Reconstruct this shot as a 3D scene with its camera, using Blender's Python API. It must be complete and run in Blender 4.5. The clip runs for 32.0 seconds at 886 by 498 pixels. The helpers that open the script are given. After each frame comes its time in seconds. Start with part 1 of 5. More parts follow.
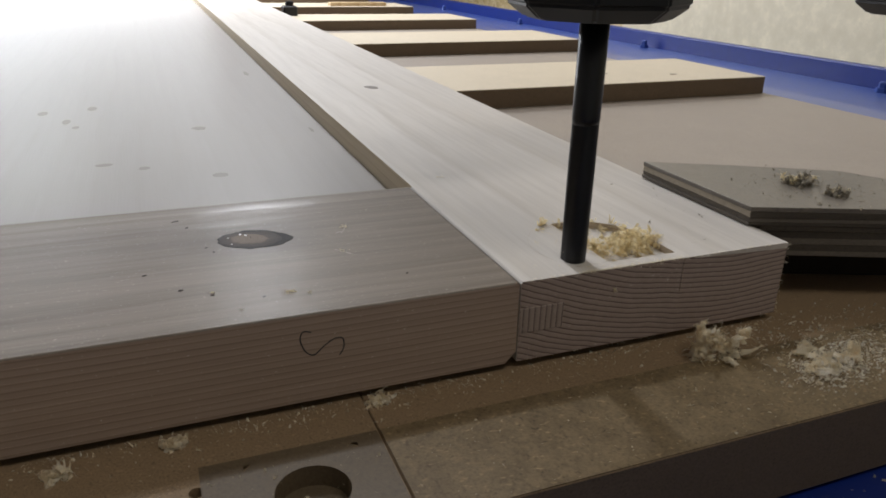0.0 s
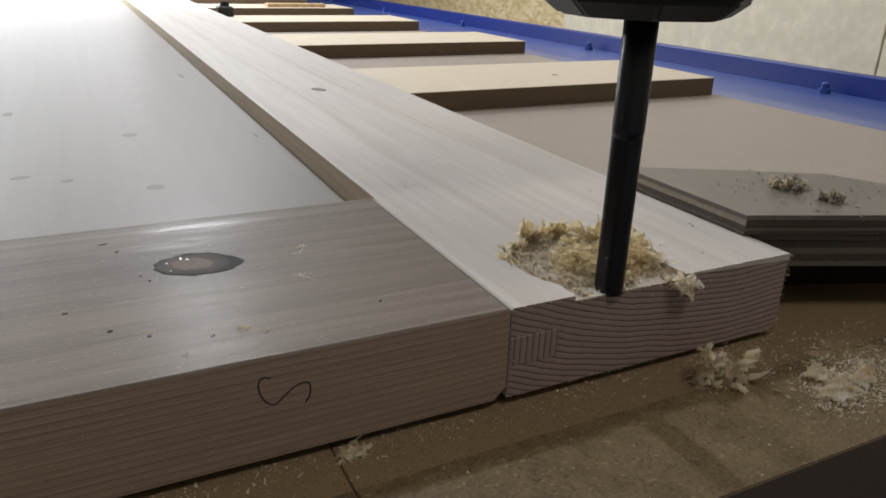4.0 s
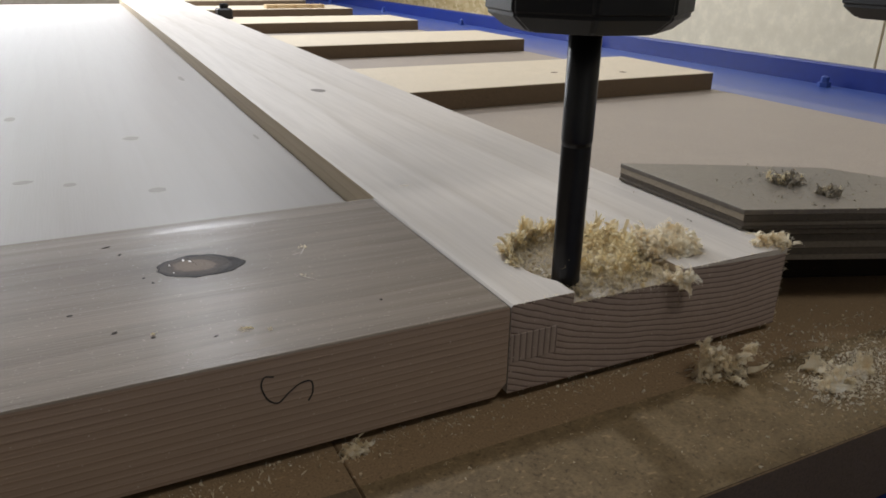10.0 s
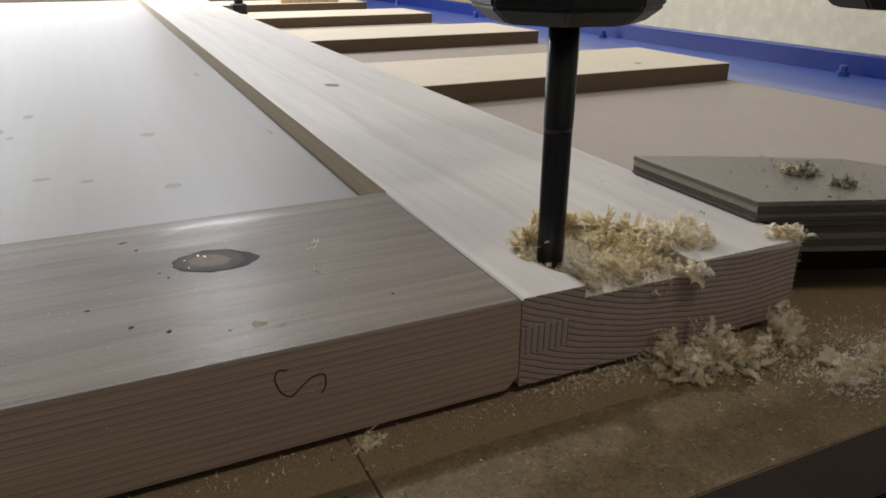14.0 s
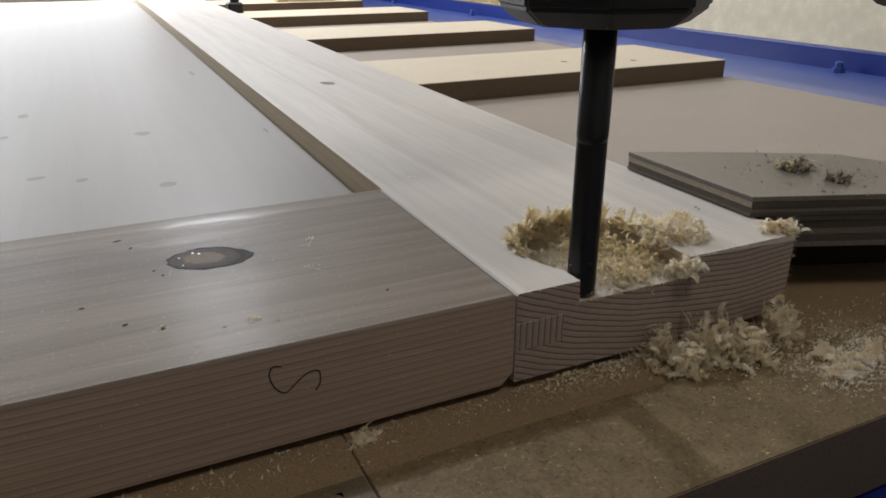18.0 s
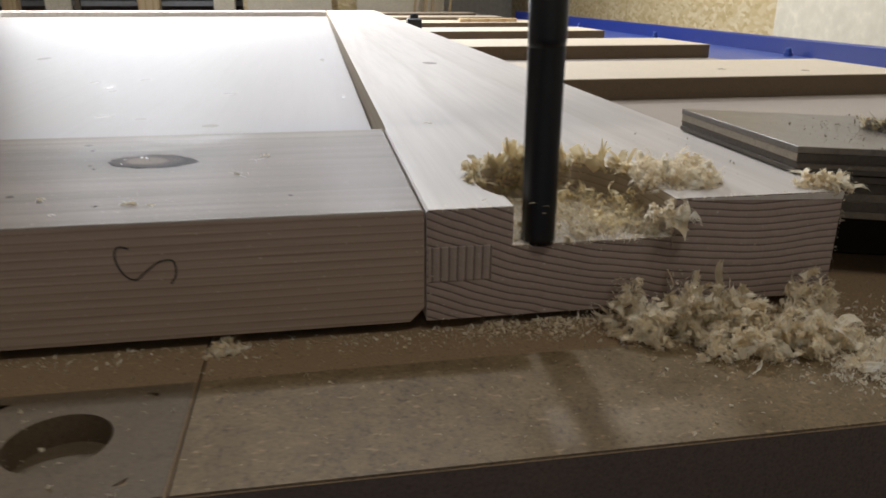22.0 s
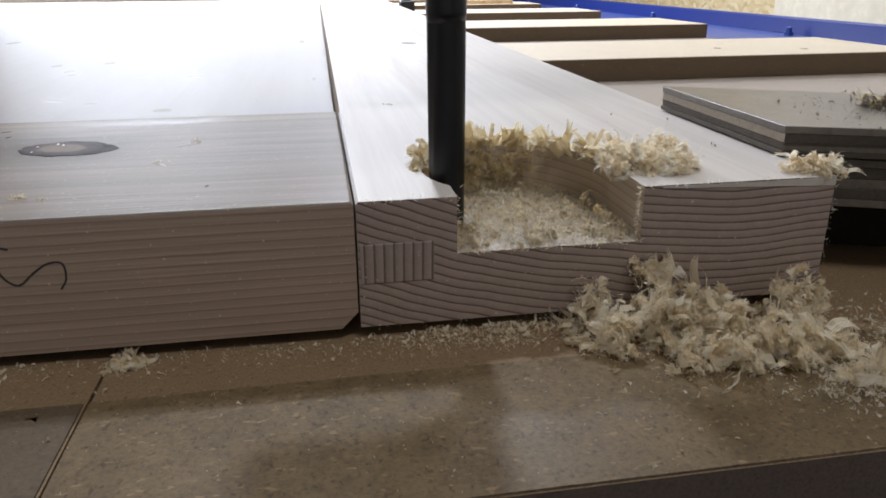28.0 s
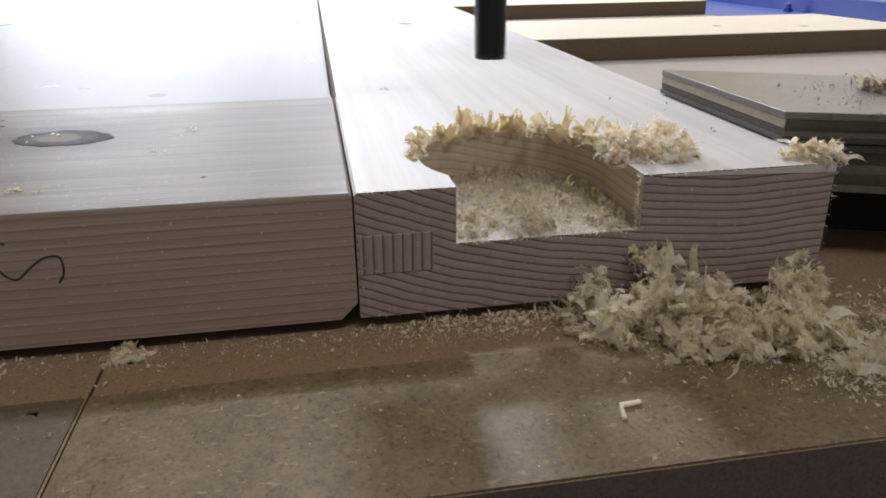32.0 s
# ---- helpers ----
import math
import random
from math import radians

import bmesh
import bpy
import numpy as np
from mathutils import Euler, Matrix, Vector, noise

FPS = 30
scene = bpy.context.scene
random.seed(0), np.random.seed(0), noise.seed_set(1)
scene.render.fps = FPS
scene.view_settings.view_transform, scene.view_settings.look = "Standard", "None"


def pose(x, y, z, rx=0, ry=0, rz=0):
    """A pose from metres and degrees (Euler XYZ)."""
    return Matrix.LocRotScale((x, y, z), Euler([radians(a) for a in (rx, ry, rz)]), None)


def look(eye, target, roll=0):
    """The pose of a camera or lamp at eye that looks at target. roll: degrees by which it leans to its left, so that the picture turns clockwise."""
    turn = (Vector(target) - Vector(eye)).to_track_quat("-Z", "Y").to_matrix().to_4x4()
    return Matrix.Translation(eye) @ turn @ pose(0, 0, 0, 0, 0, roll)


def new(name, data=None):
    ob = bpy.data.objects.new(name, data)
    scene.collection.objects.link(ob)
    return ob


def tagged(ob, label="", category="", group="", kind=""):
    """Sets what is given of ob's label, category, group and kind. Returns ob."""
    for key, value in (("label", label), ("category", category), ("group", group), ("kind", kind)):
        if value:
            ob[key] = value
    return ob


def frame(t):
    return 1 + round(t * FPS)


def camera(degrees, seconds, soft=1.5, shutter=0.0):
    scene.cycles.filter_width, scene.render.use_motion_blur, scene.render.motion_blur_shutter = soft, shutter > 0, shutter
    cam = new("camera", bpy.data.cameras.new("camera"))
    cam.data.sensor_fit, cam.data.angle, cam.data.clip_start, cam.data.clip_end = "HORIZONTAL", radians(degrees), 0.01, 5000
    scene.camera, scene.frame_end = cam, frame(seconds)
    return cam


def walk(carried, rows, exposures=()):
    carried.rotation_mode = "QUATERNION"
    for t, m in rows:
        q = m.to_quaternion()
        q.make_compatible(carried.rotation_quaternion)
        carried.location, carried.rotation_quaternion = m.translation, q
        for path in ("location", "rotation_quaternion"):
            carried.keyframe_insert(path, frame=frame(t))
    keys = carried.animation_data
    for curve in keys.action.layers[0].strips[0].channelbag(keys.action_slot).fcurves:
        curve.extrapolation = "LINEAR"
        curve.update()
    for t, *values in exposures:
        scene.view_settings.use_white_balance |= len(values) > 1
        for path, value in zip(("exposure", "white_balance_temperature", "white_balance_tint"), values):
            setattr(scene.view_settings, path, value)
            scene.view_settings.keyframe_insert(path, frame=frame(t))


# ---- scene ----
cam = camera(62.6, 32.0, soft=1.7, shutter=0.4)
PATH = [
    (0, (-0.142, -0.259, 0.176), (0.554, 1.464, -0.565), 1.3),
    (0.5, (-0.151, -0.233, 0.175), (0.597, 1.459, -0.586), 0.7),
    (1, (-0.142, -0.204, 0.164), (0.709, 1.454, -0.565), 2.6),
    (1.5, (-0.14, -0.205, 0.162), (0.707, 1.456, -0.563), 2.9),
    (2, (-0.139, -0.207, 0.164), (0.696, 1.458, -0.564), 2.7),
    (2.5, (-0.139, -0.209, 0.167), (0.689, 1.459, -0.564), 2.3),
    (3, (-0.138, -0.211, 0.167), (0.69, 1.457, -0.563), 2.1),
    (3.5, (-0.139, -0.214, 0.167), (0.698, 1.45, -0.563), 2.0),
    (5.5, (-0.138, -0.214, 0.168), (0.705, 1.45, -0.554), 1.6),
    (6, (-0.138, -0.215, 0.169), (0.695, 1.451, -0.561), 1.5),
    (6.5, (-0.138, -0.215, 0.169), (0.696, 1.451, -0.561), 1.4),
    (7, (-0.137, -0.215, 0.169), (0.697, 1.45, -0.559), 1.4),
    (7.5, (-0.137, -0.215, 0.169), (0.698, 1.45, -0.559), 1.4),
    (8, (-0.137, -0.215, 0.169), (0.697, 1.45, -0.561), 1.3),
    (8.5, (-0.138, -0.215, 0.168), (0.689, 1.451, -0.569), 1.3),
    (9, (-0.138, -0.215, 0.169), (0.687, 1.448, -0.576), 1.1),
    (9.5, (-0.138, -0.215, 0.168), (0.69, 1.447, -0.575), 1.0),
    (10, (-0.139, -0.217, 0.168), (0.696, 1.447, -0.564), 1.0),
    (10.5, (-0.138, -0.217, 0.168), (0.684, 1.451, -0.568), 0.8),
    (11, (-0.139, -0.217, 0.168), (0.673, 1.453, -0.576), 0.6),
    (11.5, (-0.138, -0.217, 0.169), (0.669, 1.453, -0.578), 0.6),
    (12, (-0.137, -0.218, 0.168), (0.674, 1.452, -0.575), 0.6),
    (12.5, (-0.137, -0.218, 0.168), (0.671, 1.452, -0.578), 0.4),
    (13, (-0.137, -0.218, 0.168), (0.668, 1.452, -0.582), 0.2),
    (13.5, (-0.138, -0.218, 0.169), (0.666, 1.453, -0.582), 0.4),
    (14, (-0.138, -0.219, 0.169), (0.655, 1.457, -0.581), 0.2),
    (14.5, (-0.138, -0.219, 0.169), (0.664, 1.455, -0.578), 0.4),
    (16.5, (-0.138, -0.22, 0.168), (0.664, 1.452, -0.582), 0.3),
    (17, (-0.138, -0.22, 0.169), (0.665, 1.451, -0.582), 0.2),
    (17.5, (-0.137, -0.22, 0.168), (0.663, 1.451, -0.583), 0.1),
    (18, (-0.137, -0.22, 0.168), (0.661, 1.452, -0.585), 0.0),
    (18.5, (-0.137, -0.22, 0.169), (0.661, 1.451, -0.585), -0.0),
    (19, (-0.138, -0.22, 0.169), (0.654, 1.454, -0.587), -0.0),
    (19.5, (-0.137, -0.221, 0.169), (0.652, 1.455, -0.585), -0.1),
    (20, (-0.137, -0.221, 0.169), (0.658, 1.453, -0.584), -0.0),
    (20.5, (-0.137, -0.222, 0.169), (0.662, 1.456, -0.569), 0.4),
    (21, (-0.131, -0.224, 0.165), (0.628, 1.476, -0.564), 0.6),
    (21.5, (-0.093, -0.238, 0.141), (0.481, 1.552, -0.541), 1.0),
    (22, (-0.034, -0.228, 0.112), (0.292, 1.629, -0.555), 0.2),
    (22.5, (-0.022, -0.208, 0.098), (0.335, 1.666, -0.504), 2.3),
    (23, (-0.011, -0.207, 0.098), (0.317, 1.675, -0.493), 0.7),
    (23.5, (-0.009, -0.199, 0.103), (0.339, 1.652, -0.569), 0.7),
    (24, (-0.009, -0.199, 0.103), (0.342, 1.648, -0.578), 0.5),
    (24.5, (-0.008, -0.199, 0.105), (0.335, 1.647, -0.584), 0.1),
    (25, (-0.008, -0.201, 0.105), (0.328, 1.647, -0.584), -0.0),
    (25.5, (-0.009, -0.202, 0.105), (0.321, 1.646, -0.584), -0.2),
    (27.5, (-0.009, -0.202, 0.106), (0.314, 1.643, -0.596), -0.5),
    (28, (-0.009, -0.202, 0.105), (0.309, 1.642, -0.599), -0.3),
    (28.5, (-0.009, -0.202, 0.105), (0.308, 1.643, -0.599), -0.5),
    (29, (-0.009, -0.202, 0.106), (0.307, 1.642, -0.6), -0.6),
    (29.5, (-0.009, -0.202, 0.106), (0.307, 1.642, -0.6), -0.6),
    (30, (-0.008, -0.202, 0.106), (0.306, 1.641, -0.602), -0.7),
    (30.5, (-0.009, -0.203, 0.106), (0.305, 1.641, -0.603), -0.7),
    (31, (-0.008, -0.202, 0.107), (0.305, 1.636, -0.618), -0.8),
    (31.5, (-0.008, -0.2, 0.108), (0.306, 1.624, -0.648), -0.8),
    (32, (-0.009, -0.2, 0.108), (0.311, 1.623, -0.651), -0.6),
]
EXPOSURES = [(0, -0.22, 6720, 9.5), (21, -0.22, 6720, 9.5), (22.8, 0.16, 6780, 11), (23.8, 0.22, 6700, 11), (25.2, 0.26, 6330, 11.5), (31, 0.31, 6310, 11.5), (32, 0.43, 6310, 11.5)]
walk(cam, [(t, look(eye, target, roll)) for t, eye, target, roll in PATH], EXPOSURES)

# ---- world and lamps ----
world = bpy.data.worlds.new("room")
scene.world = world
world.use_nodes = True
world.node_tree.nodes["Background"].inputs[0].default_value = (0.8, 0.85, 1.0, 1)
world.node_tree.nodes["Background"].inputs[1].default_value = 0.05


def area(name, eye, target, sx, sy, power, colour):
    data = bpy.data.lights.new(name, "AREA")
    data.shape, data.size, data.size_y = "RECTANGLE", sx, sy
    data.energy, data.color = power, colour
    ob = new(name, data)
    ob.matrix_world = look(eye, target)
    return ob


COOL = (0.86, 0.91, 1.0)
area("bed_lamp_far", (0.2, 2.5, 1.36), (0.1, 1.4, 0.0), 0.27, 0.13, 36, COOL)
# added low light, out of view, that lays glare on the far panel
area("panel_glare_fill", (-0.47, 2.7, 0.32), (-0.42, 2.55, 0.0), 1.2, 0.3, 17.5, COOL)
# added unseen fill that brightens the far left of the door
area("far_left_fill", (-0.75, 3.1, 1.0), (-0.5, 2.9, 0.0), 0.9, 0.15, 27, COOL)
# added unseen fill for the battens and upright sheets
area("right_fill", (0.75, 2.9, 2.0), (0.75, 2.8, 0.0), 0.25, 1.6, 9.5, COOL)
area("ceiling_lamp_mid", (0.10, 1.50, 2.0), (0.08, 0.3, 0.0), 0.10, 0.08, 16, COOL)
area("ceiling_lamp_left", (-0.52, 1.35, 2.0), (-0.2, 0.3, 0.0), 0.10, 0.08, 6, COOL)
# added unseen fill from the front for the bed strip and front faces
area("front_fill", (0.30, -0.75, 1.7), (0.10, -0.10, 0.0), 0.8, 0.2, 6.9, (0.98, 0.95, 0.90))


# ---- materials ----
def material(name):
    m = bpy.data.materials.new(name)
    m.use_nodes = True
    nt = m.node_tree
    return m, nt, nt.nodes["Principled BSDF"]


def node(nt, kind, **sets):
    n = nt.nodes.new(kind)
    for k, v in sets.items():
        if k in n.inputs:
            n.inputs[k].default_value = v
    return n


def math_node(nt, op, a, b=None):
    n = nt.nodes.new("ShaderNodeMath")
    n.operation = op
    for i, v in enumerate((a, b)):
        if v is None:
            continue
        if isinstance(v, (int, float)):
            n.inputs[i].default_value = v
        else:
            nt.links.new(v, n.inputs[i])
    return n.outputs[0]


def ramp(nt, src, stops):
    n = nt.nodes.new("ShaderNodeValToRGB")
    e = n.color_ramp.elements
    while len(e) < len(stops):
        e.new(0.5)
    for el, (p, c) in zip(e, stops):
        el.position, el.color = p, (*c, 1)
    nt.links.new(src, n.inputs[0])
    return n.outputs[0]


def mix(nt, fac, a, b, mode="MIX"):
    n = nt.nodes.new("ShaderNodeMix")
    n.data_type, n.blend_type = "RGBA", mode
    for sock, v in ((n.inputs[0], fac), (n.inputs[6], a), (n.inputs[7], b)):
        if isinstance(v, (int, float)):
            sock.default_value = v
        elif isinstance(v, tuple):
            sock.default_value = (*v, 1)
        else:
            nt.links.new(v, sock)
    return n.outputs[2]


def noise_tex(nt, vec, scale, detail=4.0, rough=0.55, stretch=None):
    if stretch:
        mp = nt.nodes.new("ShaderNodeMapping")
        mp.inputs["Scale"].default_value = stretch
        nt.links.new(vec, mp.inputs[0])
        vec = mp.outputs[0]
    n = node(nt, "ShaderNodeTexNoise", Scale=scale, Detail=detail, Roughness=rough)
    nt.links.new(vec, n.inputs["Vector"])
    return n.outputs[0]


def bump(nt, bsdf, height, strength, distance):
    b = node(nt, "ShaderNodeBump", Strength=strength, Distance=distance)
    nt.links.new(height, b.inputs["Height"])
    nt.links.new(b.outputs[0], bsdf.inputs["Normal"])


def coords(nt, world_space=False):
    if world_space:
        return nt.nodes.new("ShaderNodeNewGeometry").outputs["Position"]
    return nt.nodes.new("ShaderNodeTexCoord").outputs["Object"]


def pine(name, along, pith, period, early, late, gloss=0.3, wobble=0.006, sharp=0.62, world_space=True, coat=0.0, knots=(), relief=0.25, lines=None, coat_rough=0.2, specks=0.0, ripple=0.0, spec=0.5, streaky=0.3, stains=(), shiny=()):
    """Softwood with growth rings round a pith that runs along x, y or z."""
    m, nt, b = material(name)
    vec = coords(nt, world_space)
    sep = nt.nodes.new("ShaderNodeSeparateXYZ")
    stretch = {"x": (0.12, 1, 1), "y": (1, 0.12, 1), "z": (1, 1, 0.12)}[along]
    warp = noise_tex(nt, vec, 22, 3, 0.5, stretch)
    nt.links.new(vec, sep.inputs[0])
    axes = [i for i in range(3) if "xyz"[i] != along]
    sq = []
    for ax, centre in zip(axes, pith):
        d = math_node(nt, "SUBTRACT", sep.outputs[ax], centre)
        sq.append(math_node(nt, "MULTIPLY", d, d))
    r = math_node(nt, "SQRT", math_node(nt, "ADD", sq[0], sq[1]))
    r = math_node(nt, "ADD", r, math_node(nt, "MULTIPLY", warp, wobble))
    for kx, ky, amount, reach in knots:
        # the grain bends round a knot
        dx = math_node(nt, "MULTIPLY", math_node(nt, "SUBTRACT", sep.outputs[0], kx), 0.6)
        dy = math_node(nt, "SUBTRACT", sep.outputs[1], ky)
        d2 = math_node(nt, "ADD", math_node(nt, "MULTIPLY", dx, dx), math_node(nt, "MULTIPLY", dy, dy))
        swell = math_node(nt, "POWER", 2.718, math_node(nt, "MULTIPLY", d2, -1 / reach ** 2))
        r = math_node(nt, "ADD", r, math_node(nt, "MULTIPLY", swell, amount))
    b.inputs["Coat Weight"].default_value, b.inputs["Coat Roughness"].default_value = coat, coat_rough
    b.inputs["Specular IOR Level"].default_value = spec
    ring = math_node(nt, "FRACT", math_node(nt, "DIVIDE", r, period))
    fine = noise_tex(nt, vec, 900, 2, 0.6, {"x": (0.03, 1, 1), "y": (1, 0.03, 1), "z": (1, 1, 0.03)}[along])
    broad = noise_tex(nt, vec, 9, 3, 0.6, stretch)
    mid = tuple(0.7 * e + 0.3 * l for e, l in zip(early, late))
    col = ramp(nt, ring, [(0.0, early), (sharp, mid), (0.9, late), (1.0, early)])
    if lines:
        col = ramp(nt, ring, [(0.0, early), (lines, mid), (lines + 0.16, late), (min(1.0, lines + 0.26), late), (min(1.0, lines + 0.3), early)])
    col = mix(nt, math_node(nt, "MULTIPLY", broad, 0.35), col, tuple(0.8 * c for c in mid))
    col = mix(nt, 0.22, col, ramp(nt, fine, [(0.3, (0.75, 0.72, 0.7)), (0.7, (1.0, 1.0, 1.0))]), "MULTIPLY")
    streak = noise_tex(nt, vec, 190, 3, 0.6, {"x": (0.035, 1, 1), "y": (1, 0.035, 1), "z": (1, 1, 0.035)}[along])
    col = mix(nt, streaky, col, ramp(nt, streak, [(0.32, (0.72, 0.70, 0.69)), (0.62, (1.0, 1.0, 1.0))]), "MULTIPLY")
    for kx, ky, reach, amount in stains:
        # a grey smudge with a ragged edge
        dx = math_node(nt, "MULTIPLY", math_node(nt, "SUBTRACT", sep.outputs[0], kx), 0.7)
        dy = math_node(nt, "SUBTRACT", sep.outputs[1], ky)
        d2 = math_node(nt, "ADD", math_node(nt, "MULTIPLY", dx, dx), math_node(nt, "MULTIPLY", dy, dy))
        spot = math_node(nt, "POWER", 2.718, math_node(nt, "MULTIPLY", d2, -1 / reach ** 2))
        rag = math_node(nt, "MULTIPLY", spot, math_node(nt, "MULTIPLY", noise_tex(nt, vec, 130, 4, 0.65, stretch), amount * 1.6))
        col = mix(nt, rag, col, tuple(0.45 * c for c in mid))
    if specks:
        hair = noise_tex(nt, vec, 900, 2, 0.5)
        col = mix(nt, ramp(nt, hair, [(0.68, (0, 0, 0)), (0.74, (specks, specks, specks))]), col, (0.80, 0.74, 0.66))
    weight = None
    for kx, ky, rx, ry, amount in shiny:
        # a rubbed patch with more varnish on it
        dx = math_node(nt, "DIVIDE", math_node(nt, "SUBTRACT", sep.outputs[0], kx), rx)
        dy = math_node(nt, "DIVIDE", math_node(nt, "SUBTRACT", sep.outputs[1], ky), ry)
        d2 = math_node(nt, "ADD", math_node(nt, "MULTIPLY", dx, dx), math_node(nt, "MULTIPLY", dy, dy))
        spot = math_node(nt, "MULTIPLY", math_node(nt, "POWER", 2.718, math_node(nt, "MULTIPLY", d2, -1.0)), amount)
        spot = math_node(nt, "MULTIPLY", spot, math_node(nt, "MULTIPLY", streak, 1.8))
        weight = math_node(nt, "ADD", weight if weight else coat, spot)
    if weight:
        nt.links.new(weight, b.inputs["Coat Weight"])
    nt.links.new(col, b.inputs["Base Color"])
    rough = math_node(nt, "ADD", math_node(nt, "MULTIPLY", fine, 0.14), gloss)
    nt.links.new(rough, b.inputs["Roughness"])
    bump(nt, b, math_node(nt, "ADD", math_node(nt, "MULTIPLY", ring, 0.5), fine), relief, 0.0003)
    if ripple:
        # planing ripples and raised grain in the varnish
        wave = noise_tex(nt, vec, 260, 3, 0.6, {"x": (0.16, 1, 1), "y": (1, 0.16, 1), "z": (1, 1, 0.16)}[along])
        cb = node(nt, "ShaderNodeBump", Strength=ripple, Distance=0.0006)
        nt.links.new(math_node(nt, "ADD", wave, math_node(nt, "MULTIPLY", fine, 0.3)), cb.inputs["Height"])
        nt.links.new(cb.outputs[0], b.inputs["Coat Normal"])
    return m


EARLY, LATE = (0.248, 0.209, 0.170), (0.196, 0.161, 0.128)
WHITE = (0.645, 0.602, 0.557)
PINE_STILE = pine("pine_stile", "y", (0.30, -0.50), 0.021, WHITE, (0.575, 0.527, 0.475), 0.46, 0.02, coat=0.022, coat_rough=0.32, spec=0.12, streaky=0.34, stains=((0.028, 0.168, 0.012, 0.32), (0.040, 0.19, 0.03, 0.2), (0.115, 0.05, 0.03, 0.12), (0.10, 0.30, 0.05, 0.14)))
PINE_EDGE = pine("pine_sawn_edge", "y", (0.3, -0.5), 0.006, (0.70, 0.60, 0.44), (0.60, 0.49, 0.34), 0.55, 0.01, spec=0.2)
STILE_END = pine("pine_end_grain", "y", (0.128, 0.33), 0.0027, (0.44, 0.355, 0.315), (0.125, 0.085, 0.072), 0.7, 0.0048, lines=0.72, specks=0.55, relief=0.6, spec=0.12)
PINE_CUT = pine("pine_fresh_cut", "y", (0.128, 0.33), 0.0031, (0.66, 0.555, 0.43), (0.49, 0.385, 0.275), 0.55, 0.004, lines=0.6)
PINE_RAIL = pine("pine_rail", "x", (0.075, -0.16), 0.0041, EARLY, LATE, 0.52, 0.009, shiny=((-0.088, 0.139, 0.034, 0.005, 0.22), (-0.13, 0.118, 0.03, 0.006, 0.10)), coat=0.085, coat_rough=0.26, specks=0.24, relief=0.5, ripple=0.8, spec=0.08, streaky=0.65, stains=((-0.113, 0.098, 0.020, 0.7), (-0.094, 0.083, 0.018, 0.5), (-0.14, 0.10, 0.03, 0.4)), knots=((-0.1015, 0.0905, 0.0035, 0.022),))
# warmer sawn edge, its colour also lightened against the top to balance the light
RAIL_EDGE_LIT = pine("pine_rail_edge_lit", "x", (0.03, -0.42), 0.0029, (0.435, 0.335, 0.270), (0.312, 0.230, 0.178), 0.62, 0.0060, lines=0.62, specks=0.5, relief=0.6, spec=0.2, streaky=0.45)
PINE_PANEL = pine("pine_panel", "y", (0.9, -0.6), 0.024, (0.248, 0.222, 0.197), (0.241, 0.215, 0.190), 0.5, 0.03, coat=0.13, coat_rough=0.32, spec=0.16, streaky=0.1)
PINE_TONGUE = pine("pine_tongue", "y", (0.9, 0.02), 0.0029, (0.40, 0.325, 0.288), (0.115, 0.08, 0.068), 0.6, 0.0012, lines=0.6, specks=0.4, relief=0.6)
PINE_LUMBER = pine("pine_lumber", "z", (0.3, 0.9), 0.012, (0.62, 0.47, 0.28), (0.45, 0.29, 0.14), 0.5, 0.02)


def speckled(name, base, dark, scale, gloss, spec=0.4, light=None, depth=0.0003, strength=0.3, flecks=0.0, mottle=0.3):
    m, nt, b = material(name)
    vec = coords(nt, True)
    fine = noise_tex(nt, vec, scale, 5, 0.7)
    broad = noise_tex(nt, vec, scale * 0.04, 4, 0.6)
    mid = noise_tex(nt, vec, scale * 0.25, 3, 0.6)
    col = ramp(nt, fine, [(0.28, dark), (0.5, base), (0.78, light or tuple(min(1, 1.25 * c) for c in base))])
    col = mix(nt, math_node(nt, "MULTIPLY", broad, 0.5), col, tuple(0.75 * c for c in base))
    col = mix(nt, mottle, col, ramp(nt, mid, [(0.3, (0.7, 0.7, 0.7)), (0.7, (1.0, 1.0, 1.0))]), "MULTIPLY")
    if mottle > 0.3:
        patch = noise_tex(nt, vec, 55, 5, 0.65)
        col = mix(nt, mottle, col, ramp(nt, patch, [(0.36, (0.62, 0.60, 0.58)), (0.6, (1.0, 1.0, 1.0))]), "MULTIPLY")
    if flecks:
        spots = noise_tex(nt, vec, 620, 2, 0.5, (1.0, 0.7, 1.0))
        pale = noise_tex(nt, vec, 480, 2, 0.5, (0.6, 1.0, 1.0))
        col = mix(nt, ramp(nt, spots, [(0.62, (0, 0, 0)), (0.69, (flecks, flecks, flecks))]), col, tuple(0.35 * c for c in dark))
        col = mix(nt, ramp(nt, pale, [(0.63, (0, 0, 0)), (0.72, (flecks, flecks, flecks))]), col, tuple(1.7 * c for c in base))
    nt.links.new(col, b.inputs["Base Color"])
    b.inputs["Specular IOR Level"].default_value = spec
    nt.links.new(math_node(nt, "ADD", math_node(nt, "MULTIPLY", mid, 0.15), gloss), b.inputs["Roughness"])
    bump(nt, b, fine, strength, depth)
    return m


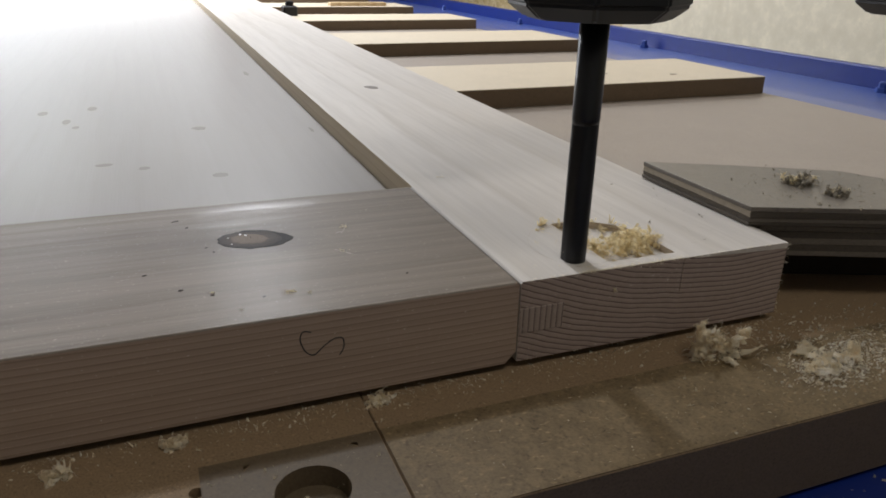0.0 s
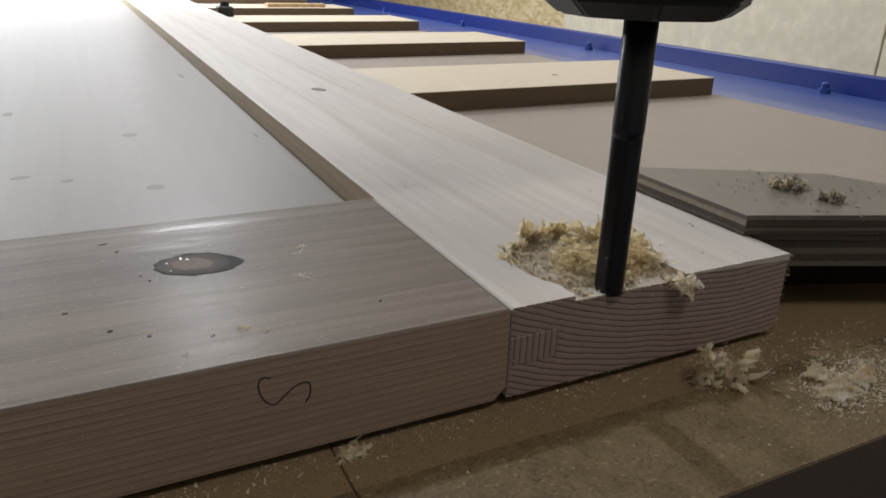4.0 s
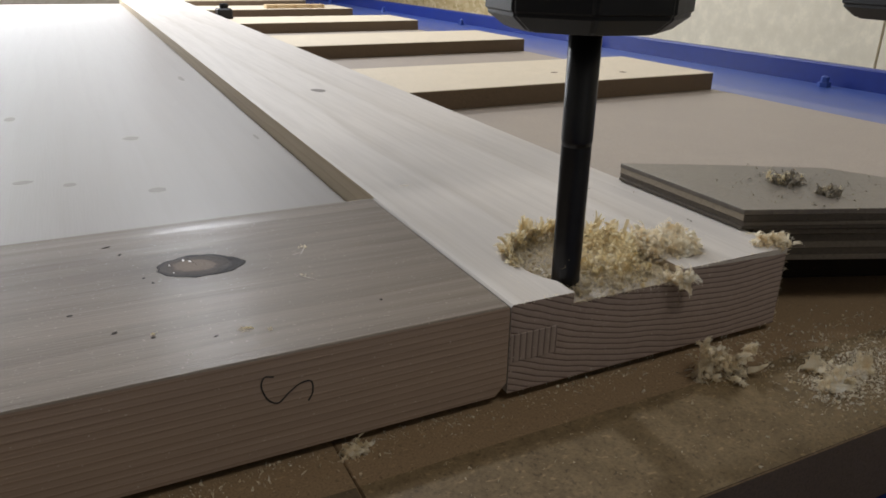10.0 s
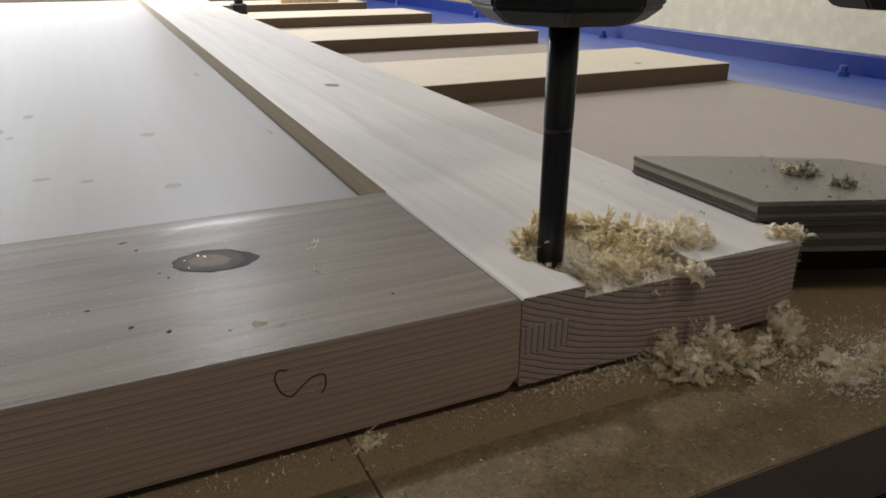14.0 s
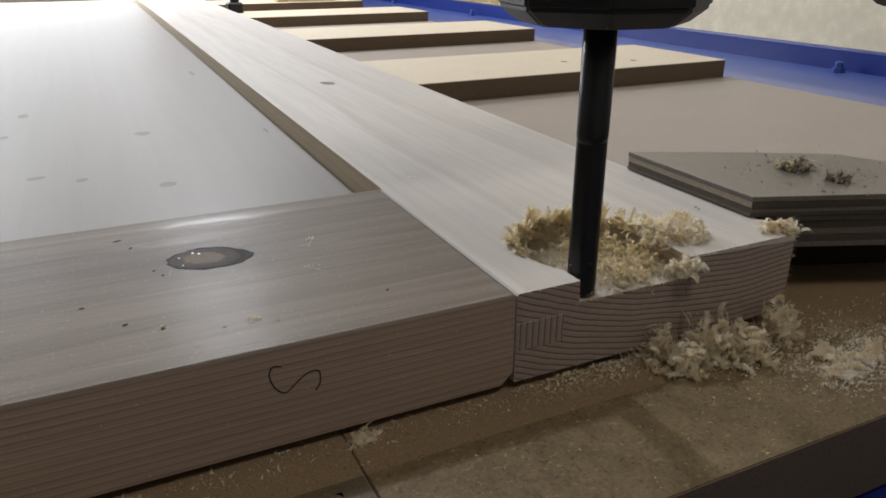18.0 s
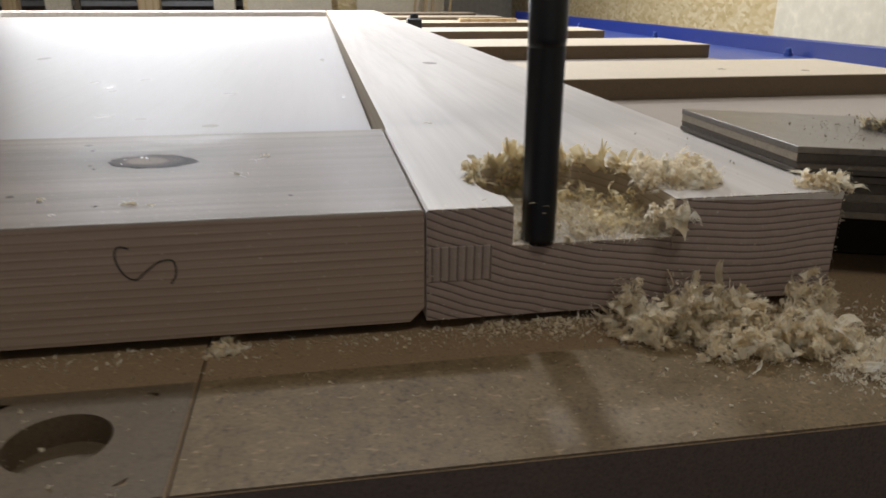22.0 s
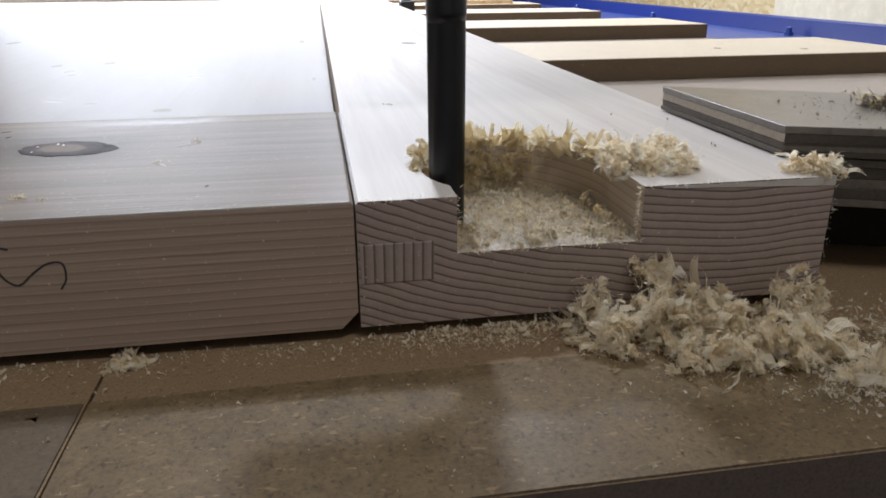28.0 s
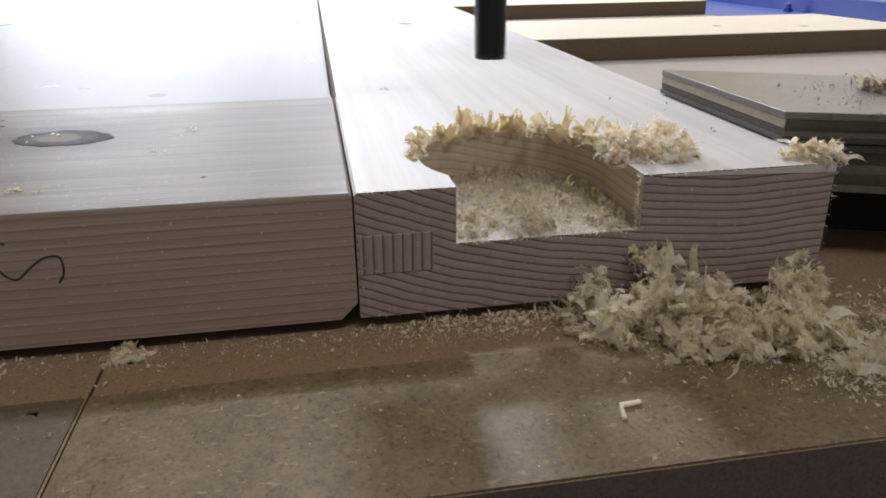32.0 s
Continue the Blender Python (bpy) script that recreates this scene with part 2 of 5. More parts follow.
MDF_CUT = speckled("mdf_cut", (0.305, 0.21, 0.122), (0.15, 0.10, 0.058), 1100, 0.6, flecks=0.35)
MDF_SKIN = speckled("mdf_skin", (0.255, 0.185, 0.103), (0.12, 0.084, 0.046), 800, 0.42, 0.28, flecks=0.5, mottle=0.6)
MDF_DARK = speckled("mdf_dark_skin", (0.155, 0.115, 0.072), (0.09, 0.065, 0.042), 1000, 0.36, 0.3, flecks=0.25)
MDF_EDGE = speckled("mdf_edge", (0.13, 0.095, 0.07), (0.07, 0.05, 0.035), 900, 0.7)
BED_TOP = speckled("bed_top", (0.36, 0.305, 0.258), (0.295, 0.245, 0.206), 500, 0.42)
# brown of cut fibreboard, deepened for the shade on the battens' sides
BATTEN_EDGE_SHADED = speckled("batten_edge_shaded", (0.165, 0.115, 0.072), (0.10, 0.07, 0.042), 600, 0.65)
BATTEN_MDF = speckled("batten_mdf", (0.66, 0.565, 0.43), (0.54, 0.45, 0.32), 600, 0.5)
PLY_TOP = speckled("ply_top", (0.182, 0.156, 0.129), (0.120, 0.102, 0.083), 420, 0.30, 0.6)
PLY_LIGHT = speckled("ply_light", (0.46, 0.395, 0.31), (0.31, 0.26, 0.20), 800, 0.6)
# end grain with the front side's shade put into its colour
PLY_ENDS_SHADED = speckled("ply_end_grain_shaded", (0.085, 0.070, 0.056), (0.048, 0.039, 0.031), 800, 0.7)
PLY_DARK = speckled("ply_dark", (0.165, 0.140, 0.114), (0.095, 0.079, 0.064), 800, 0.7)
PLY_WALL = speckled("ply_wall", (0.80, 0.72, 0.56), (0.75, 0.665, 0.50), 26, 0.5, strength=0.05)
CONCRETE = speckled("concrete", (0.36, 0.35, 0.33), (0.24, 0.23, 0.22), 60, 0.75)
PLASTER = speckled("plaster", (0.62, 0.60, 0.56), (0.52, 0.5, 0.46), 40, 0.8)
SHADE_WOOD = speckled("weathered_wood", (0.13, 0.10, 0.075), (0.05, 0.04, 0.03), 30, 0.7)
CARD = speckled("grey_card", (0.45, 0.45, 0.46), (0.34, 0.34, 0.35), 40, 0.7)


def osb():
    m, nt, b = material("osb")
    vec = coords(nt, True)
    v = node(nt, "ShaderNodeTexVoronoi", Scale=38.0)
    mp = nt.nodes.new("ShaderNodeMapping")
    mp.inputs["Scale"].default_value = (1, 1, 2.2)
    mp.inputs["Rotation"].default_value = (0.6, 0, 0)
    warp = node(nt, "ShaderNodeTexNoise", Scale=14.0, Detail=3.0)
    nt.links.new(vec, warp.inputs["Vector"])
    add = nt.nodes.new("ShaderNodeVectorMath")
    add.operation = "MULTIPLY_ADD"
    nt.links.new(warp.outputs["Color"], add.inputs[0])
    add.inputs[1].default_value = (0.06, 0.06, 0.06)
    nt.links.new(vec, add.inputs[2])
    nt.links.new(add.outputs[0], mp.inputs[0])
    nt.links.new(mp.outputs[0], v.inputs["Vector"])
    sep = nt.nodes.new("ShaderNodeSeparateXYZ")
    nt.links.new(v.outputs["Color"], sep.inputs[0])
    col = ramp(nt, sep.outputs[0], [(0.0, (0.50, 0.37, 0.17)), (0.3, (0.60, 0.46, 0.24)), (0.7, (0.66, 0.53, 0.31)), (1.0, (0.74, 0.62, 0.40))])
    nt.links.new(col, b.inputs["Base Color"])
    b.inputs["Roughness"].default_value = 0.55
    bump(nt, b, sep.outputs[1], 0.3, 0.002)
    return m


OSB = osb()


def shavings(name, a, c, d):
    m, nt, b = material(name)
    g = nt.nodes.new("ShaderNodeNewGeometry")
    fine = noise_tex(nt, coords(nt), 900, 3, 0.6)
    broad = noise_tex(nt, coords(nt), 210, 2, 0.5)
    tone = math_node(nt, "ADD", math_node(nt, "MULTIPLY", g.outputs["Random Per Island"], 0.4), math_node(nt, "SUBTRACT", math_node(nt, "MULTIPLY", broad, 1.5), 0.45))
    col = ramp(nt, tone, [(0.0, a), (0.5, c), (1.0, d)])
    col = mix(nt, 0.3, col, ramp(nt, fine, [(0.3, (0.82, 0.79, 0.73)), (0.7, (1, 1, 1))]), "MULTIPLY")
    nt.links.new(col, b.inputs["Base Color"])
    b.inputs["Roughness"].default_value = 0.6
    tr = nt.nodes.new("ShaderNodeBsdfTranslucent")
    nt.links.new(col, tr.inputs[0])
    ms = nt.nodes.new("ShaderNodeMixShader")
    ms.inputs[0].default_value = 0.45
    out = nt.nodes["Material Output"]
    nt.links.new(b.outputs[0], ms.inputs[1])
    nt.links.new(tr.outputs[0], ms.inputs[2])
    nt.links.new(ms.outputs[0], out.inputs[0])
    return m


CHIP = shavings("pine_shavings", (0.88, 0.74, 0.52), (0.94, 0.865, 0.70), (0.98, 0.96, 0.895))
WHITE_DUST = shavings("white_dust", (0.86, 0.80, 0.69), (0.93, 0.89, 0.80), (0.97, 0.95, 0.90))
FRESH = shavings("fresh_shavings", (0.74, 0.60, 0.34), (0.88, 0.77, 0.51), (0.95, 0.89, 0.72))
FRINGE = shavings("torn_fibres", (0.74, 0.60, 0.36), (0.89, 0.79, 0.56), (0.96, 0.91, 0.77))
DUST = shavings("pale_dust", (0.66, 0.57, 0.41), (0.78, 0.70, 0.54), (0.90, 0.85, 0.74))
GREY_CHIP = shavings("grey_crumbs", (0.18, 0.16, 0.13), (0.36, 0.32, 0.26), (0.60, 0.53, 0.42))


def plain(name, colour, rough, metal=0.0, wear=0.15, scale=120, coat=0.0, spec=0.5):
    m, nt, b = material(name)
    vec = coords(nt)
    n1 = noise_tex(nt, vec, scale, 4, 0.6)
    n2 = noise_tex(nt, vec, scale * 0.08, 3, 0.6)
    col = mix(nt, n1, tuple(c * (1 - wear) for c in colour), tuple(min(1, c * (1 + wear)) for c in colour))
    col = mix(nt, math_node(nt, "MULTIPLY", n2, wear * 1.5), col, tuple(0.6 * c for c in colour))
    nt.links.new(col, b.inputs["Base Color"])
    b.inputs["Metallic"].default_value = metal
    b.inputs["Specular IOR Level"].default_value = spec
    b.inputs["Coat Weight"].default_value = coat
    nt.links.new(math_node(nt, "ADD", math_node(nt, "MULTIPLY", n1, 0.12), rough), b.inputs["Roughness"])
    bump(nt, b, n1, 0.08, 0.0003)
    return m


STEEL_BLACK = plain("blackened_steel", (0.048, 0.048, 0.05), 0.26, 0.9)
CUTTER = plain("dark_carbide", (0.040, 0.040, 0.042), 0.28, 0.9)
# near-black for the shade under the offcuts, and for dark specks on the rail
SHADE_AND_SPECKS = plain("shade_and_specks", (0.03, 0.024, 0.019), 0.8, 0.0, 0.3, 90, spec=0.1)
NUT_BLACK = plain("black_oxide", (0.010, 0.010, 0.011), 0.38, 0.3)
BLUE = plain("blue_paint", (0.004, 0.022, 0.185), 0.34, 0.0, 0.2, 60, 0.08)
# blue paint made paler for dust and for the sheen on flat parts
BLUE_DUST_SHEEN = plain("blue_dust_and_sheen", (0.052, 0.098, 0.34), 0.30, 0.0, 0.35, 60, 0.3)
RUBBER = plain("black_rubber", (0.02, 0.02, 0.02), 0.8)
PENCIL = plain("graphite", (0.03, 0.03, 0.03), 0.5)
KNOT_DARK = plain("knot_rim", (0.016, 0.011, 0.009), 0.6, 0, 0.4, 900, spec=0.1)


def knot_wood(name, x, y, length, width, turn):
    """Round grain: a tan heart that greys outwards, with cracks near the rim."""
    m, nt, b = material(name)
    mp = nt.nodes.new("ShaderNodeMapping")
    mp.vector_type = "TEXTURE"
    mp.inputs["Location"].default_value = (x, y, 0)
    mp.inputs["Rotation"].default_value = (0, 0, turn)
    mp.inputs["Scale"].default_value = (length / 2, width / 2, 1)
    pos = coords(nt, True)
    nt.links.new(pos, mp.inputs[0])
    sep = nt.nodes.new("ShaderNodeSeparateXYZ")
    nt.links.new(mp.outputs[0], sep.inputs[0])
    u = math_node(nt, "ADD", sep.outputs[0], 0.10)
    d2 = math_node(nt, "ADD", math_node(nt, "MULTIPLY", u, u), math_node(nt, "MULTIPLY", sep.outputs[1], sep.outputs[1]))
    r = math_node(nt, "ADD", math_node(nt, "SQRT", d2), math_node(nt, "MULTIPLY", math_node(nt, "SUBTRACT", noise_tex(nt, pos, 160, 4, 0.6), 0.5), 0.42))
    fine = noise_tex(nt, pos, 900, 4, 0.65)
    col = ramp(nt, r, [(0.0, (0.205, 0.158, 0.122)), (0.44, (0.195, 0.150, 0.117)), (0.60, (0.080, 0.062, 0.052)), (0.84, (0.050, 0.038, 0.033)), (0.93, (0.016, 0.011, 0.009))])
    col = mix(nt, 0.5, col, ramp(nt, fine, [(0.3, (0.6, 0.58, 0.56)), (0.65, (1, 1, 1))]), "MULTIPLY")
    rings = math_node(nt, "SINE", math_node(nt, "MULTIPLY", r, 42.0))
    col = mix(nt, 0.18, col, ramp(nt, math_node(nt, "MULTIPLY", math_node(nt, "ADD", rings, 1.0), 0.5), [(0.1, (0.5, 0.47, 0.45)), (0.6, (1, 1, 1))]), "MULTIPLY")
    nt.links.new(col, b.inputs["Base Color"])
    b.inputs["Specular IOR Level"].default_value = 0.12
    nt.links.new(math_node(nt, "ADD", math_node(nt, "MULTIPLY", fine, 0.2), 0.55), b.inputs["Roughness"])
    bump(nt, b, math_node(nt, "ADD", fine, math_node(nt, "MULTIPLY", rings, 0.3)), 0.3, 0.0003)
    return m


KNOT_WOOD = knot_wood("knot_wood", -0.1030, 0.0905, 0.0345, 0.0255, -0.25)
GLINT_PALE = plain("pale_glint", (0.60, 0.56, 0.50), 0.3, 0, 0.1, 900)
SCRATCH = plain("scratched_wood", (0.66, 0.61, 0.54), 0.6, 0, 0.2, 900, spec=0.2)
KNOT_PALE = plain("small_knot", (0.215, 0.188, 0.163), 0.5, 0, 0.35, 900, spec=0.16, coat=0.11)
WHITE_LUMBER = speckled("planed_board", (0.72, 0.64, 0.50), (0.62, 0.52, 0.38), 90, 0.5)


# ---- mesh helpers ----
def mesh_ob(name, bm, mat, smooth=False):
    me = bpy.data.meshes.new(name)
    bm.to_mesh(me)
    bm.free()
    me.materials.append(mat)
    if smooth:
        me.polygons.foreach_set("use_smooth", [True] * len(me.polygons))
    return new(name, me)


def part(name, bm, mat, parent, label="", smooth=False):
    ob = mesh_ob(name, bm, mat, smooth)
    ob.parent = parent
    return tagged(ob, label)


def thing(name, bm, mat, label, category, group="", kind="", smooth=False):
    return tagged(mesh_ob(name, bm, mat, smooth), label, category, group, kind)


def empty(name, at, label, category, group="", kind=""):
    ob = new(name)
    ob.matrix_world = at if isinstance(at, Matrix) else Matrix.Translation(at)
    return tagged(ob, label, category, group, kind)


def bevel_all(bm, w, segs=1):
    if w:
        bmesh.ops.bevel(bm, geom=bm.edges[:], offset=w, segments=segs, affect="EDGES", clamp_overlap=True)
    return bm


def box(x0, x1, y0, y1, z0, z1, w=0.0, segs=1):
    bm = bmesh.new()
    bmesh.ops.create_cube(bm, size=1, matrix=Matrix.LocRotScale(((x0 + x1) / 2, (y0 + y1) / 2, (z0 + z1) / 2), None, (x1 - x0, y1 - y0, z1 - z0)))
    return bevel_all(bm, w, segs)


def prism(points, z0, z1, w=0.0):
    bm = bmesh.new()
    low = [bm.verts.new((x, y, z0)) for x, y in points]
    top = [bm.verts.new((x, y, z1)) for x, y in points]
    n = len(points)
    bm.faces.new(low[::-1])
    bm.faces.new(top)
    for i in range(n):
        bm.faces.new((low[i], low[(i + 1) % n], top[(i + 1) % n], top[i]))
    bmesh.ops.recalc_face_normals(bm, faces=bm.faces[:])
    return bevel_all(bm, w)


def lathe(profile, segs=40, centre=(0, 0, 0)):
    """A turned solid from (radius, z) pairs, bottom to top."""
    bm = bmesh.new()
    rings = []
    for r, z in profile:
        rings.append([bm.verts.new((centre[0] + r * math.cos(2 * math.pi * i / segs), centre[1] + r * math.sin(2 * math.pi * i / segs), centre[2] + z)) for i in range(segs)])
    for a, b in zip(rings, rings[1:]):
        for i in range(segs):
            bm.faces.new((a[i], a[(i + 1) % segs], b[(i + 1) % segs], b[i]))
    bm.faces.new(rings[0][::-1])
    bm.faces.new(rings[-1])
    return bm


def bevel_edge(bm, test, w, segs=1):
    edges = [e for e in bm.edges if all(test(v.co) for v in e.verts)]
    bmesh.ops.bevel(bm, geom=edges, offset=w, segments=segs, affect="EDGES", clamp_overlap=True)


def end_grain(ob, test):
    """Gives the faces that cut across the grain the end-grain look."""
    ob.data.materials.append(STILE_END)
    for f in ob.data.polygons:
        if abs(f.normal.z) < 0.3 and abs(f.normal.y) > 0.35 and test(f.center):
            f.material_index = 1


def fresh_cut(ob):
    """Faces made by the cutter are bare warm wood."""
    while len(ob.data.materials) < 2:
        ob.data.materials.append(STILE_END)
    ob.data.materials.append(PINE_CUT)
    for f in ob.data.polygons:
        c = f.center
        if 0.001 < c.y < 0.07 and 0.02 < c.x < 0.095 and abs(f.normal.z) < 0.3:
            f.material_index = 2


# ---- setting: room ----
def structure(name, bm, mat, label, category):
    return thing(name, bm, mat, label, category, kind="structure")


FLOOR_Z, CEIL_Z = -0.86, 2.3
structure("floor", box(-3.2, 1.75, -2.6, 5.4, FLOOR_Z - 0.1, FLOOR_Z), CONCRETE, "grey concrete workshop floor", "floor")
structure("ceiling", box(-3.2, 1.75, -2.6, 5.4, CEIL_Z, CEIL_Z + 0.1), PLASTER, "plain plastered workshop ceiling", "ceiling")
structure("wall_north", box(-3.2, 1.75, 5.4, 5.5, FLOOR_Z, CEIL_Z), PLASTER, "plain plastered wall behind the lumber", "wall")
structure("wall_south", box(-3.2, 1.75, -2.7, -2.6, FLOOR_Z, CEIL_Z), PLASTER, "plain plastered workshop wall", "wall")
structure("wall_west", box(-3.3, -3.2, -2.7, 5.5, FLOOR_Z, CEIL_Z), PLASTER, "plain plastered workshop wall", "wall")
structure("wall_east", box(1.75, 1.85, -2.7, 5.5, FLOOR_Z, CEIL_Z), PLASTER, "plain plastered workshop wall", "wall")
for y0, y1 in ((2.058, 3.26), (3.265, 4.47), (4.475, 5.39)):
    thing("osb_sheet", box(1.473, 1.491, y0, y1, FLOOR_Z, 1.82, 0.001), OSB, "upright yellow strand board sheet behind the machine bed", "board", "strand boards")
for y0, y1 in ((0.85, 2.053), (-0.36, 0.845), (-1.57, -0.365)):
    thing("plywood_sheet", box(1.468, 1.486, y0, y1, FLOOR_Z, 1.82, 0.001), PLY_WALL, "upright pale plywood sheet behind the machine bed", "board", "plywood sheets")
for i, y in enumerate((-1.4, 0.1, 1.2, 2.5, 3.6, 4.9)):
    thing("wall_stud", box(1.495, 1.745, y, y + 0.06, FLOOR_Z, 1.82), PINE_LUMBER, "pine stud that backs the upright sheets", "stud", "wall studs")

# ---- machine bed ----
bed = empty("machine_bed", (0, 0, 0), "blue painted steel router bed under the boards", "machine bed")
BED_Z = -0.0203
part("front_beam", box(-1.3, 1.103, -0.24, -0.02, -0.16, -0.041, 0.003), BLUE, bed)
part("side_beam", box(0.806, 1.081, -0.02, 3.85, -0.18, -0.027, 0.002), BLUE_DUST_SHEEN, bed, "dusty blue flange with sheen in its colour")
part("side_lip", box(1.081, 1.103, -0.02, 3.85, -0.18, 0.010, 0.003), BLUE, bed)
part("side_rim", box(0.806, 0.818, -0.02, 3.85, -0.0268, -0.0232, 0.001), BLUE_DUST_SHEEN, bed, "dusty blue inner rim with sheen in its colour")
part("rear_beam", box(-1.3, 0.806, 3.84, 4.06, -0.18, -0.024), BLUE, bed)
for x, y in ((-1.2, -0.2), (0.9, -0.2), (-1.2, 3.7), (0.9, 3.7)):
    part("leg", box(x, x + 0.1, y, y + 0.1, FLOOR_Z, -0.16), BLUE, bed)
part("bolt", lathe([(0.011, -0.0268), (0.011, -0.019), (0.007, -0.019), (0.007, -0.010), (0.004, -0.008)], 6, (1.053, 0.659, 0)), BLUE_DUST_SHEEN, bed, "painted bolt standing on the blue flange")
for y in (1.35, 2.05, 2.75, 3.45):
    part("bolt", lathe([(0.011, -0.0268), (0.011, -0.019), (0.007, -0.019), (0.007, -0.010), (0.004, -0.008)], 6, (1.053, y, 0)), BLUE_DUST_SHEEN, bed, "painted bolt standing on the blue flange")

# MDF tiles of the bed, with a shallow worked strip along the boards
def drilled_plate(x0, x1, y0, y1, z, holes, n=40, blind=True):
    """A flat top with round holes in it: a grid of strips round each bore."""
    bm = bmesh.new()
    xs = sorted({x0, x1, *(v for hx, hy, r in holes for v in (hx - r * 1.6, hx + r * 1.6))})
    ys = sorted({y0, y1, *(v for hx, hy, r in holes for v in (hy - r * 1.6, hy + r * 1.6))})
    for i in range(len(xs) - 1):
        for j in range(len(ys) - 1):
            cx, cy = (xs[i] + xs[i + 1]) / 2, (ys[j] + ys[j + 1]) / 2
            hole = next((h for h in holes if abs(h[0] - cx) < h[2] * 0.2 and abs(h[1] - cy) < h[2] * 0.2), None)
            if not hole:
                bm.faces.new([bm.verts.new((x, y, z)) for x, y in ((xs[i], ys[j]), (xs[i + 1], ys[j]), (xs[i + 1], ys[j + 1]), (xs[i], ys[j + 1]))])
                continue
            hx, hy, r = hole
            inner, outer = [], []
            for k in range(n):
                a = 2 * math.pi * (k + 0.5) / n
                c, s = math.cos(a), math.sin(a)
                f = 1 / max(abs(c), abs(s))
                inner.append(bm.verts.new((hx + r * c, hy + r * s, z)))
                outer.append(bm.verts.new((hx + c * f * r * 1.6, hy + s * f * r * 1.6, z)))
            deep = [bm.verts.new((v.co.x, v.co.y, z - 0.009)) for v in inner]
            for k in range(n):
                q = (k + 1) % n
                bm.faces.new((inner[k], outer[k], outer[q], inner[q]))
                bm.faces.new((inner[k], inner[q], deep[q], deep[k]))
            if blind:
                bm.faces.new(deep)
    return bm


def closed_slab(bm, x0, x1, y0, y1, z0, z1, under=True):
    """Side walls and underside for a drilled top."""
    c = [(x0, y0), (x1, y0), (x1, y1), (x0, y1)]
    lo = [bm.verts.new((x, y, z0)) for x, y in c]
    hi = [bm.verts.new((x, y, z1)) for x, y in c]
    for i in range(4):
        bm.faces.new((lo[i], lo[(i + 1) % 4], hi[(i + 1) % 4], hi[i]))
    if under:
        bm.faces.new(lo[::-1])
    return bm


LT = (-1.2, -0.0734, -0.078, 0.15)
bm = drilled_plate(-1.2, -0.135, -0.078, 0.15, 0.0, [(-0.1435, -0.0372, 0.0028)])
top2 = drilled_plate(-0.135, -0.0734, -0.078, 0.15, 0.0, [(-0.105, -0.0505, 0.0140)])
tmp = bpy.data.meshes.new("tmp")
top2.to_mesh(tmp)
bm.from_mesh(tmp)
top2.free()
bpy.data.meshes.remove(tmp)


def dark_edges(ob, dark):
    """Gives the tile's large front face a darker colour than its top."""
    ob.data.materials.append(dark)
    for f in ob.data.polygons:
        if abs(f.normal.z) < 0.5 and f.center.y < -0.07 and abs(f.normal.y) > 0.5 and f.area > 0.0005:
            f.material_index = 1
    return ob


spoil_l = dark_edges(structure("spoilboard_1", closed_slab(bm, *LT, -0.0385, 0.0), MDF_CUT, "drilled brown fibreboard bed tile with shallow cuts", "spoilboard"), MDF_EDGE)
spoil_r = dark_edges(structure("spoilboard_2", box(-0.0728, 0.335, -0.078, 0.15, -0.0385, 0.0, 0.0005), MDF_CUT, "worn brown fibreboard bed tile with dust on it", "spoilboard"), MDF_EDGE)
structure("spoilboard_3", prism([(-1.2, 0.1505), (0.3355, 0.1505), (0.3355, -0.0195), (0.805, -0.0195), (0.805, 3.835), (-1.2, 3.835)], -0.058, BED_Z), BED_TOP, "pale fibreboard bed tile under the battens", "spoilboard")
SK = (-0.142, -0.0740, -0.0778, -0.0242)
part("skin", closed_slab(drilled_plate(*SK, 0.0006, [(-0.105, -0.0505, 0.0135)]), *SK, 0.0001, 0.0006, False), MDF_DARK, spoil_l, "smooth dark skin")
# thin smooth skins left beside the worked strip
part("skin", prism([(-0.0725, -0.0779), (0.3348, -0.0779), (0.3348, -0.0236), (0.3, -0.0235), (0.0, -0.0232), (-0.0725, -0.0242)], 0.0001, 0.0006), MDF_SKIN, spoil_r, "smooth darker skin")

# ---- the door: stile with its pocket, rail, panel ----
Z0, Z1, PANEL_Z = 0.004, 0.044, 0.028
CX, HALF, YC, ROUND, RX = 0.0595, 0.0293, 0.0315, 0.0325, 0.0565
door = empty("pine_door", (0, 0, 0), "pale pine frame-and-panel door lying flat on the bed", "door")


def pocket_outline(grow=0.0, y_front=0.0, n=44):
    """A slot at the board's end that opens into a round pocket, wider on one side."""
    h, r = HALF + grow, ROUND + grow
    a0 = math.pi + math.acos(min(1.0, (h - CX + RX) / r))
    a1 = -math.acos(min(1.0, (CX + h - RX) / r))
    pts = [(CX - h, y_front)]
    for i in range(n + 1):
        a = a0 + (a1 - a0) * i / n
        pts.append((RX + r * math.cos(a), YC + r * math.sin(a)))
    pts.append((CX + h, y_front))
    return pts


def stile_left(y):
    return 0.0012 * min(1, y / 0.15) + 0.0105 * max(0, y - 0.152)


